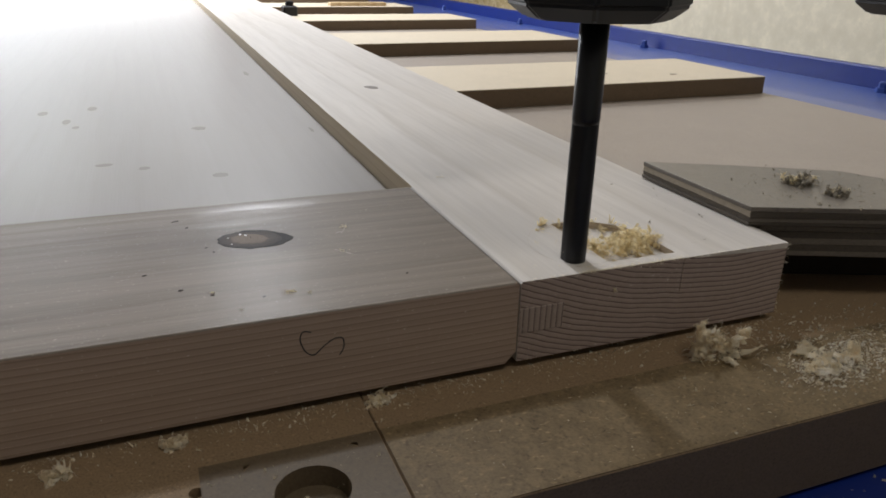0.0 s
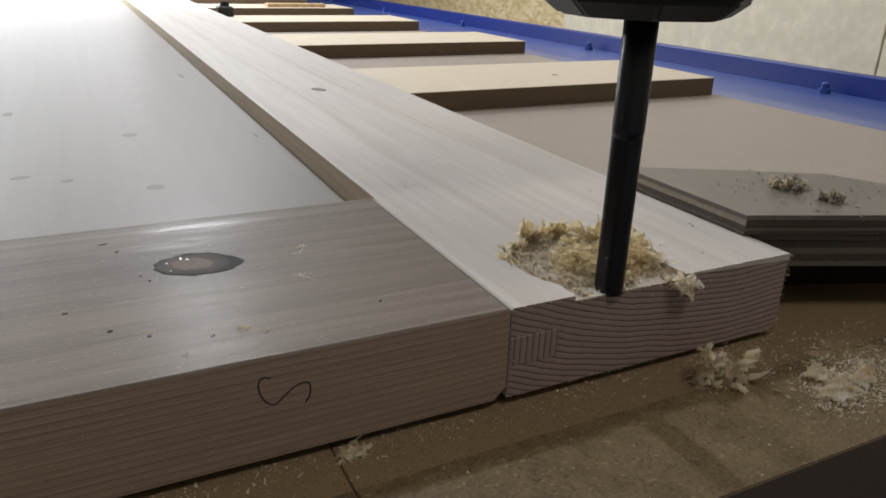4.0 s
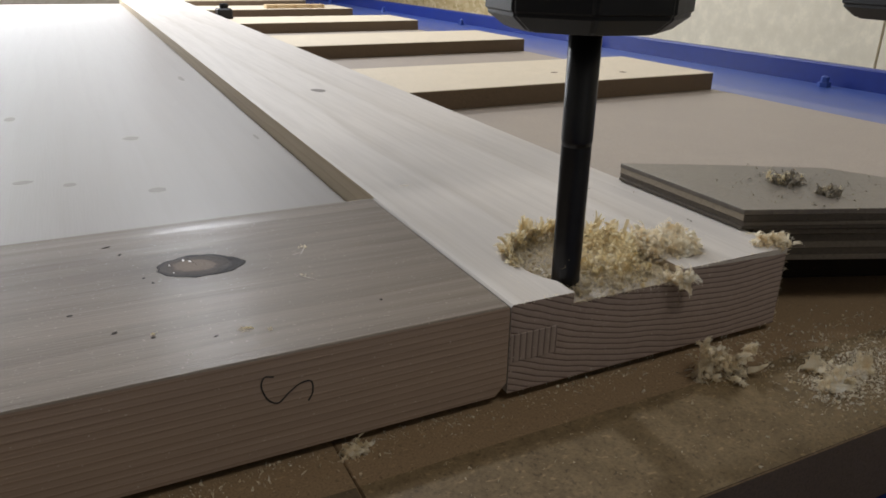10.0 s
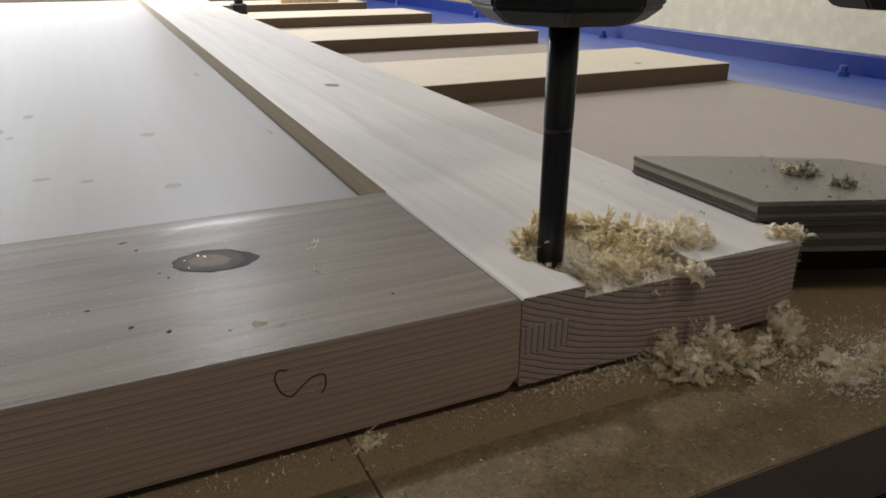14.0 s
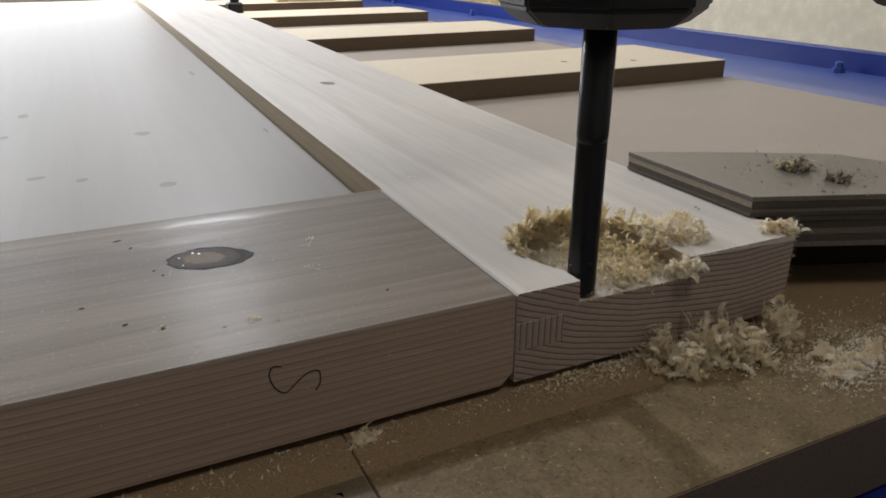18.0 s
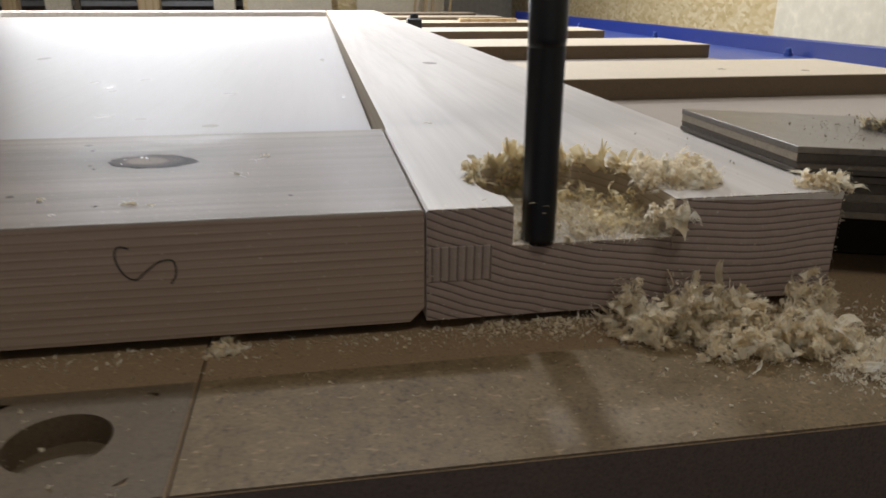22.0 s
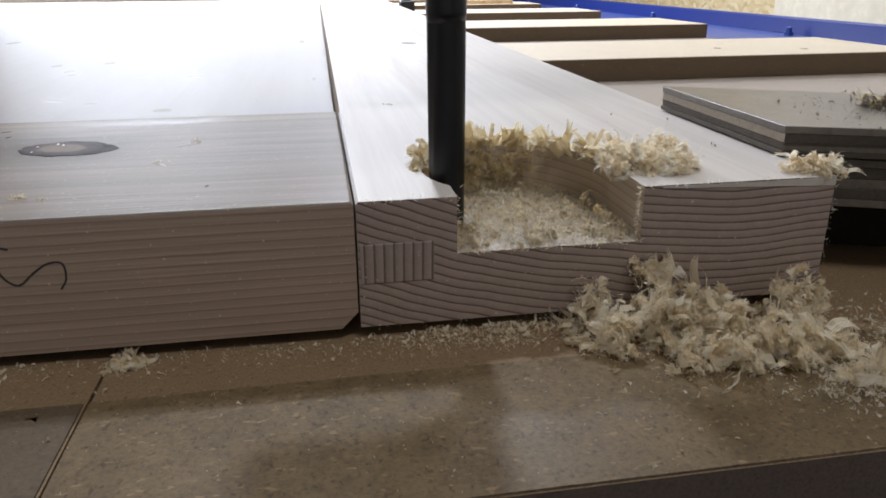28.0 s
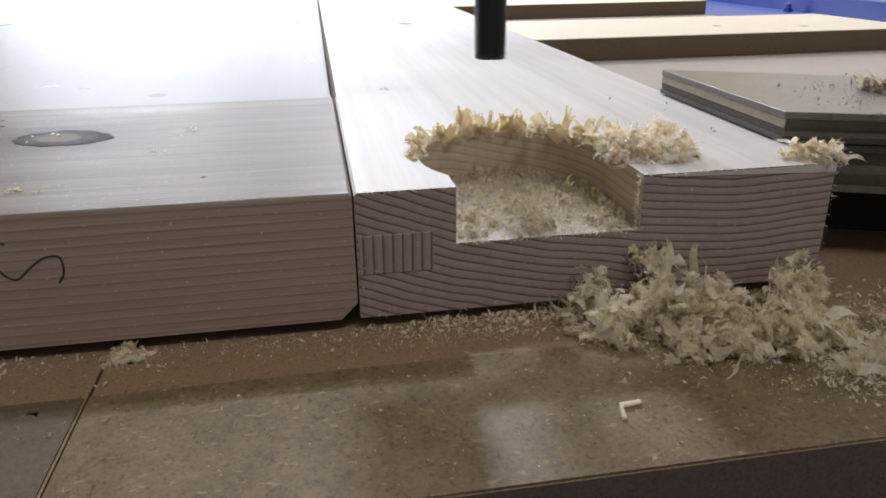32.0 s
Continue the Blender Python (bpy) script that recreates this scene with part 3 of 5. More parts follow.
END_Y = 2.62
outline = [(0.0003, 0.0)] + pocket_outline() + [(0.1545, 0.0), (0.160, 0.30), (0.1545 + 0.019 * END_Y, END_Y), (stile_left(END_Y), END_Y), (stile_left(0.152), 0.152)]
bm = prism(outline, Z0, Z1)
bevel_edge(bm, lambda c: c.z < Z0 + 1e-5 and c.x < 0.03 and c.y < END_Y + 1, 0.0052)
bevel_edge(bm, lambda c: c.z > Z1 - 1e-5 and c.x < 0.0035 and c.y < 0.16, 0.0009)
bevel_edge(bm, lambda c: c.z > Z1 - 1e-5 and c.x > 0.15, 0.0005)
bevel_edge(bm, lambda c: c.z > Z1 - 1e-5 and c.x < 0.05 and c.y > 0.15 and c.x < stile_left(max(c.y, 0.152)) + 0.0002, 0.0012)
bevel_edge(bm, lambda c: abs(c.y) < 1e-5 and c.x > 0.15, 0.0005)
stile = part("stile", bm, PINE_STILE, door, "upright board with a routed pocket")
end_grain(stile, lambda c: c.y < 0.08)
fresh_cut(stile)
stile.data.materials.append(PINE_EDGE)
for f in stile.data.polygons:
    if f.normal.x < -0.6 and f.center.y > 0.16:
        f.material_index = 3
part("stile_end", box(CX - HALF, CX + HALF, 0.0, 0.00015, Z0, 0.0262), STILE_END, door)
part("tongue", box(0.0008, 0.0232, -0.00025, 0.003, 0.0182, 0.0308, 0.0003), PINE_TONGUE, door, "inset tongue with upright rings")

bm = prism([(-1.15, 0.0), (-0.0003, 0.0), (0.0007, 0.152), (-1.15, 0.152)], Z0, Z1)
bevel_edge(bm, lambda c: c.z < Z0 + 1e-5 and c.x > -0.01, 0.0052)
bevel_edge(bm, lambda c: c.z > Z1 - 1e-5 and c.x > -0.01, 0.0009)
bevel_edge(bm, lambda c: c.z > Z1 - 1e-5 and c.y < 0.001, 0.0006)
bevel_edge(bm, lambda c: c.z > Z1 - 1e-5 and c.y > 0.15, 0.0022, 3)
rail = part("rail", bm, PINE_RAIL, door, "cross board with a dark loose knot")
rail.data.materials.append(RAIL_EDGE_LIT)
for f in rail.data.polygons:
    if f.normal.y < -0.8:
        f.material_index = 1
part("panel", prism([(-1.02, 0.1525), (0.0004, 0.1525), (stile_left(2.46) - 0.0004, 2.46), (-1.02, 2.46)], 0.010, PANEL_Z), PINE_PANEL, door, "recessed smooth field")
part("rail", box(-1.02, 0.0225, 2.4605, END_Y, Z0, Z1, 0.001), PINE_STILE, door)
part("stile", box(-1.15, -1.0205, 0.1525, END_Y, Z0, Z1, 0.001), PINE_STILE, door)


def knot(x, y, z, length, width, turn, rim, heart, ring=0.16, seed=0, tail=0.0):
    """A low oval disc with a dark rim and a paler heart."""
    rng = random.Random(seed)
    n = 40
    wob = [1 + 0.06 * math.sin(3 * 2 * math.pi * i / n + seed) + 0.04 * math.sin(5 * 2 * math.pi * i / n + 2 * seed) + 0.05 * rng.uniform(-1, 1) for i in range(n)]
    obs = []
    for scale, zz, mat, name in ((1.0, 0.00006, rim, "knot_rim"), (1 - ring, 0.00014, heart, "knot")):
        bm = bmesh.new()
        top, low = [], []
        for i in range(n):
            a = 2 * math.pi * i / n
            c, s = math.cos(a) * length / 2 * wob[i] * (scale + tail * max(0, math.cos(a)) ** 10), math.sin(a) * width / 2 * wob[(i * 3) % n] ** 0.5 * scale
            px, py = x + c * math.cos(turn) - s * math.sin(turn), y + c * math.sin(turn) + s * math.cos(turn)
            top.append(bm.verts.new((px, py, z + zz)))
            low.append(bm.verts.new((px, py, z - 0.001)))
        bm.faces.new(top)
        for i in range(n):
            bm.faces.new((low[i], low[(i + 1) % n], top[(i + 1) % n], top[i]))
        if heart is None and name == "knot":
            bm.free()
            continue
        obs.append(part(name, bm, mat, door))
    return obs


knot(-0.1030, 0.0905, Z1, 0.0345, 0.0255, -0.25, KNOT_DARK, KNOT_WOOD, 0.035, 3, 0.17)


def crack(points, w):
    """A thin dark split in the knot, in the knot's own half lengths."""
    bm, last = bmesh.new(), None
    c, sn = math.cos(-0.25), math.sin(-0.25)
    for i, (u, v) in enumerate(points):
        px, py = 0.01725 * u, 0.01275 * v
        x, y = -0.1030 + px * c - py * sn, 0.0905 + px * sn + py * c
        ww = w * (0.6 + 0.4 * math.sin(2.3 * i + 1))
        now = bm.verts.new((x - ww, y, Z1 + 0.00022)), bm.verts.new((x + ww * 0.3, y + ww, Z1 + 0.00022))
        if last:
            bm.faces.new((last[0], now[0], now[1], last[1]))
        last = now
    part("crack", bm, KNOT_DARK, door)


crack([(0.60, 0.72), (0.68, 0.48), (0.76, 0.30), (0.86, 0.34), (0.98, 0.30), (1.10, 0.18)], 0.00042)
crack([(0.76, 0.30), (0.68, 0.02), (0.58, -0.30), (0.52, -0.52), (0.49, -0.78)], 0.00034)
crack([(-0.36, 0.72), (-0.26, 0.50), (-0.10, 0.18), (-0.06, 0.02)], 0.00022)
# pale dots painted on the knot as its small white glints
for i, (x, y, l, w) in enumerate(((-0.1085, 0.0985, 0.0010, 0.0022), (-0.1060, 0.0965, 0.0010, 0.0020), (-0.1147, 0.0950, 0.0008, 0.0009), (-0.1140, 0.0860, 0.0008, 0.0006))):
    knot(x, y, Z1 + 0.0002, l, w, 0.4 * i, GLINT_PALE, None, seed=40 + i)
bm = box(CX + HALF + 0.006, 0.1542, -0.00018, 0.0004, Z1 - 0.0030, Z1 - 0.0004)
for v in bm.verts:
    if v.co.z < Z1 - 0.002 and v.co.x < 0.11:
        v.co.z = Z1 - 0.0009
part("edge_strip", bm, PINE_STILE, door, "yellowish young wood under the top edge")
for i, (x, y, l, w, a) in enumerate(((-0.105, 0.431, 0.012, 0.014, 0.2), (-0.1806, 0.3214, 0.012, 0.0084, 0.1), (-0.1529, 0.3042, 0.008, 0.0084, 0.0), (-0.1022, 0.27, 0.011, 0.011, 0.1), (-0.0209, 0.7546, 0.006, 0.036, 0.0), (-0.2082, 0.4628, 0.006, 0.012, 0.0), (-0.2178, 0.4906, 0.007, 0.0216, 0.0), (-0.3753, 0.817, 0.014, 0.036, 0.0), (-0.0093, 0.3979, 0.003, 0.0192, 0.0), (-0.2417, 0.537, 0.009, 0.02, 0), (-0.1985, 0.552, 0.009, 0.02, 0))):
    knot(x, y, PANEL_Z, l, w, a, KNOT_PALE, None, seed=i)
knot(0.082, 0.514, Z1, 0.013, 0.022, 0.2, KNOT_PALE, None, seed=20)
for i, (x, y, l, w) in enumerate(((-0.154, 0.060, 0.0022, 0.0016), (-0.140, 0.039, 0.0024, 0.0018), (-0.128, 0.030, 0.0016, 0.0016), (-0.108, 0.022, 0.0010, 0.0018), (-0.044, 0.026, 0.0012, 0.0016), (-0.138, 0.129, 0.0040, 0.0016), (-0.133, 0.117, 0.0026, 0.0014), (-0.123, 0.079, 0.0018, 0.0012), (-0.126, 0.0855, 0.0012, 0.0018))):
    knot(x, y, Z1, l, w, 0.7 * i, SHADE_AND_SPECKS, None, seed=30 + i)
for x0, y0, x1, y1 in ((-0.0600, 0.0840, -0.0540, 0.0960), (-0.0625, 0.0862, -0.0585, 0.0880), (-0.0680, 0.0640, -0.0610, 0.0550)):
    knot((x0 + x1) / 2, (y0 + y1) / 2, Z1, math.hypot(x1 - x0, y1 - y0), 0.0003, math.atan2(y1 - y0, x1 - x0), SCRATCH, None, seed=3)

# pencil mark on the rail's edge
def stroke(points, w, y):
    bm = bmesh.new()
    fine = []
    for a, b, c, d in zip([points[0]] + points, points, points[1:], points[2:] + [points[-1]]):
        for k in range(6):
            u = k / 6
            fine.append(tuple(0.5 * (2 * b[i] + (c[i] - a[i]) * u + (2 * a[i] - 5 * b[i] + 4 * c[i] - d[i]) * u * u + (3 * b[i] - a[i] - 3 * c[i] + d[i]) * u ** 3) for i in range(2)))
    fine.append(points[-1])
    last = None
    for i, (x, z) in enumerate(fine):
        x2, z2 = fine[min(i + 1, len(fine) - 1)]
        x1, z1 = fine[max(i - 1, 0)]
        d = Vector((x2 - x1, z2 - z1)).normalized() * w / 2
        now = [bm.verts.new((x - d.y, yy, z + d.x)) for yy in (y,)] + [bm.verts.new((x + d.y, y, z - d.x))]
        if last:
            bm.faces.new((last[0], last[1], now[1], now[0]))
        last = now
    return bm


part("pencil_mark", stroke([(-0.0937, 0.0359), (-0.0968, 0.0365), (-0.0981, 0.0331), (-0.0963, 0.0277), (-0.0928, 0.0254), (-0.0887, 0.0286), (-0.0846, 0.0312), (-0.0808, 0.0310), (-0.0805, 0.0265), (-0.0823, 0.0234)], 0.0006, -0.00012), PENCIL, door, "curved pencil stroke")

for x in (-0.9, -0.5, -0.15, 0.1):
    for y in (0.06, 1.0, 2.0):
        thing("spacer_pad", box(x - 0.03, x + 0.03, y - 0.02, y + 0.02, -0.0002 if y < 0.1 else BED_Z - 0.0002, Z0), RUBBER, "thin black pad between bed and door", "pad", "pads under the door")

# wood that is still in the pocket; it goes down as the cutter clears it
LIP_Y = 0.0075
SPLIT_X = 0.0505


def half_outline(side):
    """The pocket's outline on one side of the line where the first pass began."""
    pts, out = pocket_outline(-0.00006, LIP_Y + 0.0001), []
    for (x0, y0), (x1, y1) in zip(pts, pts[1:] + pts[:1]):
        if (x0 - SPLIT_X) * side > 0:
            out.append((x0, y0))
        if (x0 - SPLIT_X) * (x1 - SPLIT_X) < 0:
            out.append((SPLIT_X + 0.00003 * side, y0 + (y1 - y0) * (SPLIT_X - x0) / (x1 - x0)))
    return out


cores = []
for side in (-1, 1):
    ob = mesh_ob("pocket_core", prism(half_outline(side), -0.0215, 0.0), PINE_STILE)
    fresh_cut(ob)
    cores.append(tagged(ob, "uncut pine remaining in the routed pocket", "pocket floor", "floor of the pocket"))
lip = mesh_ob("pocket_lip", box(CX - HALF + 0.00006, CX + HALF - 0.00006, 0.00025, LIP_Y, -0.0215, 0.0), PINE_STILE)
end_grain(lip, lambda c: c.y < 0.004)
lip = tagged(lip, "thin pine lip still standing before the pocket", "pocket lip")

# ---- plywood offcut beside the stile ----
offcut = empty("plywood_offcut", (0, 0, 0), "stack of two grey plywood offcuts beside the door", "plywood")
shape = [(0.1560, 0.0250), (0.2200, -0.0010), (0.3180, -0.0410), (0.2740, 0.0430), (0.2620, 0.0660), (0.2087, 0.0960), (0.1575, 0.1230)]
z = 0.0265
for i in range(10):
    upper = i > 4
    h = (0.0029, 0.0040, 0.0034, 0.0042, 0.0027, 0.0020, 0.0020, 0.0006, 0.0034, 0.0027)[i]
    if i == 5:
        z = 0.0446
    grow = (0.0, 0.0007, -0.0004, 0.0003)[i % 4]
    pts = [(x + grow * (0.5 if x > 0.17 else -0.6), y) for x, y in shape]
    if upper:
        # the top sheet overlaps the door's edge by a few millimetres
        pts = [(x - 0.0042, y + 0.0008) if x < 0.17 else (x, y) for x, y in pts]
    else:
        pts = [(x + 0.004, y + 0.0006) for x, y in pts]
    pale = i in (1, 3, 8)
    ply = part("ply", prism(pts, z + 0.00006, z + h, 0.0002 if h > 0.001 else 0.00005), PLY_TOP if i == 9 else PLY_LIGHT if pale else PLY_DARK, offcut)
    # the veneers cross; the pale layers' front edges are also darkened for shade
    ply.data.materials.append(PLY_ENDS_SHADED)
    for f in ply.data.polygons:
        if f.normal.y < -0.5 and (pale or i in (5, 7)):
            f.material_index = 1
    z += h
# added block; its near-black colour stands for shade below the sheets
thing("shade_block", prism([(0.1720, 0.0560), (0.2200, 0.0390), (0.3000, 0.0080), (0.2700, 0.0440), (0.2590, 0.0630), (0.2080, 0.0920), (0.1600, 0.1180)], 0.0006, 0.0264, 0.0006), SHADE_AND_SPECKS, "added near-black block standing for shade under the plywood offcuts", "block")

# ---- battens on the bed ----
for i in range(6):
    y = 0.673 + 0.585 * i
    x0 = 0.20 + 0.0213 * y
    corners = [(x0 + 0.0157, y), (0.801 + 0.004 * (i % 2), y + 0.0045), (0.803, y + 0.2375), (x0, y + 0.2397)]
    batten = empty("batten", (0, 0, 0), "pale fibreboard batten across the bed, cut edges darkened for shade", "batten", "battens on the bed")
    # the core's colour holds both the sawn brown and the side's shade
    part("core", prism(corners, BED_Z, BED_Z + 0.0262, 0.0006), BATTEN_EDGE_SHADED, batten, "brown sawn edge darkened for shade")
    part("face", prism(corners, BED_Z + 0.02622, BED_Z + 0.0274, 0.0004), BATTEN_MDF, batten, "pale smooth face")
    if i == 0:
        for x, yy in ((0.55, 0.77), (0.66, 0.735)):
            part("mark", lathe([(0.006, BED_Z + 0.0274), (0.005, BED_Z + 0.02765)], 10, (x, yy, 0)), BATTEN_EDGE_SHADED, batten, "small brown dent")
thing("stick", box(0.50, 0.71, 2.468, 2.512, 0.00695, 0.0198, 0.001), PINE_LUMBER, "short pale stick lying on a batten", "stick")
clamp = empty("stop_block", (0.265, 2.019, BED_Z), "small dark stop beside the door edge", "stop")
part("body", box(-0.012, 0.03, 0, 0.05, 0.0, 0.056, 0.004), NUT_BLACK, clamp)
part("knob", lathe([(0.012, 0.056), (0.013, 0.061), (0.012, 0.068), (0.004, 0.070)], 16, (0.01, 0.025, 0)), NUT_BLACK, clamp)

# ---- lumber at the far end ----
def upright(x0, x1, y, mat, label, z1=1.2, depth=0.03, name="upright_board", lean=0.0):
    ob = thing(name, box(0, x1 - x0, 0, depth, 0, z1 - FLOOR_Z, 0.002), mat, label, "board", "boards at the far end")
    ob.matrix_world = pose(x0, y, FLOOR_Z, 0, lean, 0)
    return ob


BY = 4.4
upright(-1.92, -1.82, BY + 0.02, WHITE_LUMBER, "pale upright planed board", 1.1)
upright(-1.79, -1.75, BY, SHADE_WOOD, "thin dark upright wooden lath", 1.2, lean=-3)
upright(-1.73, -1.65, BY + 0.03, PINE_LUMBER, "upright pine post before the dark rack", 1.1, 0.07, "post")
upright(-1.50, -1.36, BY + 0.02, WHITE_LUMBER, "pale upright planed board", 1.2)
upright(-1.34, -1.31, BY, SHADE_WOOD, "thin dark upright wooden lath", 1.2)
upright(-1.00, -0.88, BY, PINE_LUMBER, "upright pine post before the dark rack", 1.2, 0.07, "post")
upright(-0.58, -0.46, BY, WHITE_LUMBER, "white upright planed post", 1.2, 0.07, "post")
upright(0.25, 0.78, BY, WHITE_LUMBER, "white board with brown knots", 0.9)
for x, lean in ((0.60, 5), (0.68, 4), (0.74, 3), (0.80, 6)):
    upright(x - 0.09, x - 0.075, BY - 0.05, PINE_LUMBER, "thin lath leaning on the boards", 0.9, 0.02, "lath", lean)
for x, zz in ((0.42, 0.09), (0.40, 0.30)):
    thing("wood_knot", lathe([(0.022, 0), (0.02, 0.002)], 16), KNOT_PALE, "round brown knot in the white board", "knot").matrix_world = pose(x, BY - 0.001, zz, 90, 0, 0)
# board with a round hole
plate = drilled_plate(-0.39, 0.10, -0.2, 0.9, 0.0, [(-0.14, 0.175, 0.118)], 36, False)
ob = thing("holed_board", plate, WHITE_LUMBER, "pale plywood board with a large round hole", "board")
ob.matrix_world = pose(0, BY + 0.02, 0, 90, 0, 0)
thing("osb_sheet", box(-0.42, 0.33, BY + 0.08, BY + 0.095, FLOOR_Z, 1.1), OSB, "yellow strand board behind the holed board", "board", "strand boards")
shelf = empty("shelf_rack", (0, 0, 0), "dark wooden rack filled with firewood", "rack")
part("back", box(-3.1, 0.9, 5.2, 5.25, FLOOR_Z, 1.6), SHADE_WOOD, shelf)
for zz in (-0.4, 0.05, 0.55, 1.05):
    part("shelf", box(-3.1, 0.9, 4.75, 5.2, zz - 0.03, zz), CARD, shelf, "pale shelf edge")
rng = random.Random(5)
for i in range(70):
    rr = rng.uniform(0.035, 0.07)
    x, lvl = -2.9 + i % 35 * 0.1, i // 35
    ob = thing("log", lathe([(rr * 0.9, 0), (rr, 0.01), (rr, 0.28), (rr * 0.9, 0.29)], 9), SHADE_WOOD, "dark split log on the rack", "log", "logs on the rack")
    ob.matrix_world = pose(x, 5.12, 0.05 + rr + lvl * 0.11, 90, 0, rng.uniform(-4, 4))
thing("scrap", box(-0.07, 0.07, -0.03, 0.03, 0, 0.015, 0.002), WHITE_LUMBER, "pale scrap of wood on the bed", "scrap").matrix_world = pose(-1.2, 3.93, -0.024, 0, 0, 12)

# ---- shavings ----
def strips(rng, n, place, length, width, curl, up=0.3, segs=5, taper=0.7):
    """Curled strips of wood; place(rng) gives the foot and an outward lean."""
    vs, fs = [], []
    for _ in range(n):
        p, lean = place(rng)
        ln, w = rng.uniform(*length), rng.uniform(*width)
        k = rng.uniform(*curl) * rng.choice((-1, 1)) / ln
        d = Vector((rng.gauss(0, 1), rng.gauss(0, 1), rng.gauss(0, 1) * 0.6 + up)) + Vector(lean)
        d.normalize()
        side = d.cross(Vector((rng.gauss(0, 1), rng.gauss(0, 1), rng.gauss(0, 1)))).normalized()
        nrm = d.cross(side)
        base = len(vs)
        twist = rng.uniform(-1.2, 1.2)
        for i in range(segs + 1):
            s = ln * i / segs
            q = Vector(p) + d * (math.sin(k * s) / k) + nrm * ((1 - math.cos(k * s)) / k)
            ww = w * (1 - taper * abs(2 * i / segs - 0.8)) * 0.5
            sd = side * math.cos(twist * i / segs) + nrm * math.sin(twist * i / segs)
            vs += [tuple(q - sd * ww), tuple(q + sd * ww)]
        fs += [(base + 2 * i, base + 2 * i + 1, base + 2 * i + 3, base + 2 * i + 2) for i in range(segs)]
    return vs, fs


def bundles(rng, n, place, length, curl, up=0.3, count=(7, 13), gap=0.00026, segs=6):
    """Curled ribbons whose far end is torn into fibres."""
    vs, fs = [], []
    for _ in range(n):
        p, lean = place(rng)
        ln = rng.uniform(*length)
        k = rng.uniform(*curl) * rng.choice((-1, 1)) / ln
        d = (Vector((rng.gauss(0, 1), rng.gauss(0, 1), rng.gauss(0, 1) * 0.6 + up)) + Vector(lean)).normalized()
        side = d.cross(Vector((rng.gauss(0, 1), rng.gauss(0, 1), rng.gauss(0, 1)))).normalized()
        nrm = d.cross(side).normalized()
        m, whole, twist = max(2, rng.randint(*count) // 2), max(1, int(segs * rng.uniform(0.35, 0.8))), rng.uniform(-1.6, 1.6)
        crush = [rng.gauss(0, 1.2) * gap for _ in range(segs + 1)]
        wob = [rng.uniform(-1.1, 1.1) * gap for _ in range(m + 1)]

        def at(i, u, out, ext):
            s = ln * ext * i / segs
            a = twist * i / segs
            sd = side * math.cos(a) + nrm * math.sin(a)
            return Vector(p) + d * (math.sin(k * s) / k) + nrm * ((1 - math.cos(k * s)) / k + out + crush[i] * (1 + 0.6 * (u / m - 0.5))) + sd * (u - m / 2) * gap * 2
        base = len(vs)
        for i in range(whole + 1):
            for j in range(m + 1):
                vs.append(tuple(at(i, j + rng.uniform(-0.2, 0.2), wob[j] + rng.gauss(0, 0.5) * gap, 1.0)))
        row = m + 1
        for i in range(whole):
            for j in range(m):
                o = base + i * row + j
                fs.append((o, o + 1, o + row + 1, o + row))
        for j in range(m):
            last = (base + whole * row + j, base + whole * row + j + 1)
            ext, bend, spread = rng.uniform(0.72, 1.08), rng.gauss(0, 1.3) * gap, rng.gauss(0, 0.7)
            for i in range(whole + 1, segs + 1):
                f = (i - whole) / (segs - whole)
                mid, half = j + 0.5 + spread * f, 0.5 * (1 - 0.75 * f)
                o = len(vs)
                vs += [tuple(at(i, mid - half, bend * f * 3, ext)), tuple(at(i, mid + half, bend * f * 3, ext))]
                fs.append((last[0], last[1], o + 1, o))
                last = (o, o + 1)
    return vs, fs


def heap_mesh(name, sets, mat):
    vs, fs = [], []
    for v, f in sets:
        o = len(vs)
        vs += v
        fs += [tuple(i + o for i in q) for q in f]
    me = bpy.data.meshes.new(name)
    me.from_pydata(vs, [], fs)
    me.materials.append(mat)
    return me


def dome(rx, ry, h, power=1.0):
    def place(rng):
        a, r = rng.uniform(0, 2 * math.pi), math.sqrt(rng.random())
        top = h * max(0, 1 - r ** 2) ** power
        return (rx * r * math.cos(a), ry * r * math.sin(a), top * rng.random() ** 0.45), (0.5 * math.cos(a) * r, 0.5 * math.sin(a) * r, 0.2)
    return place


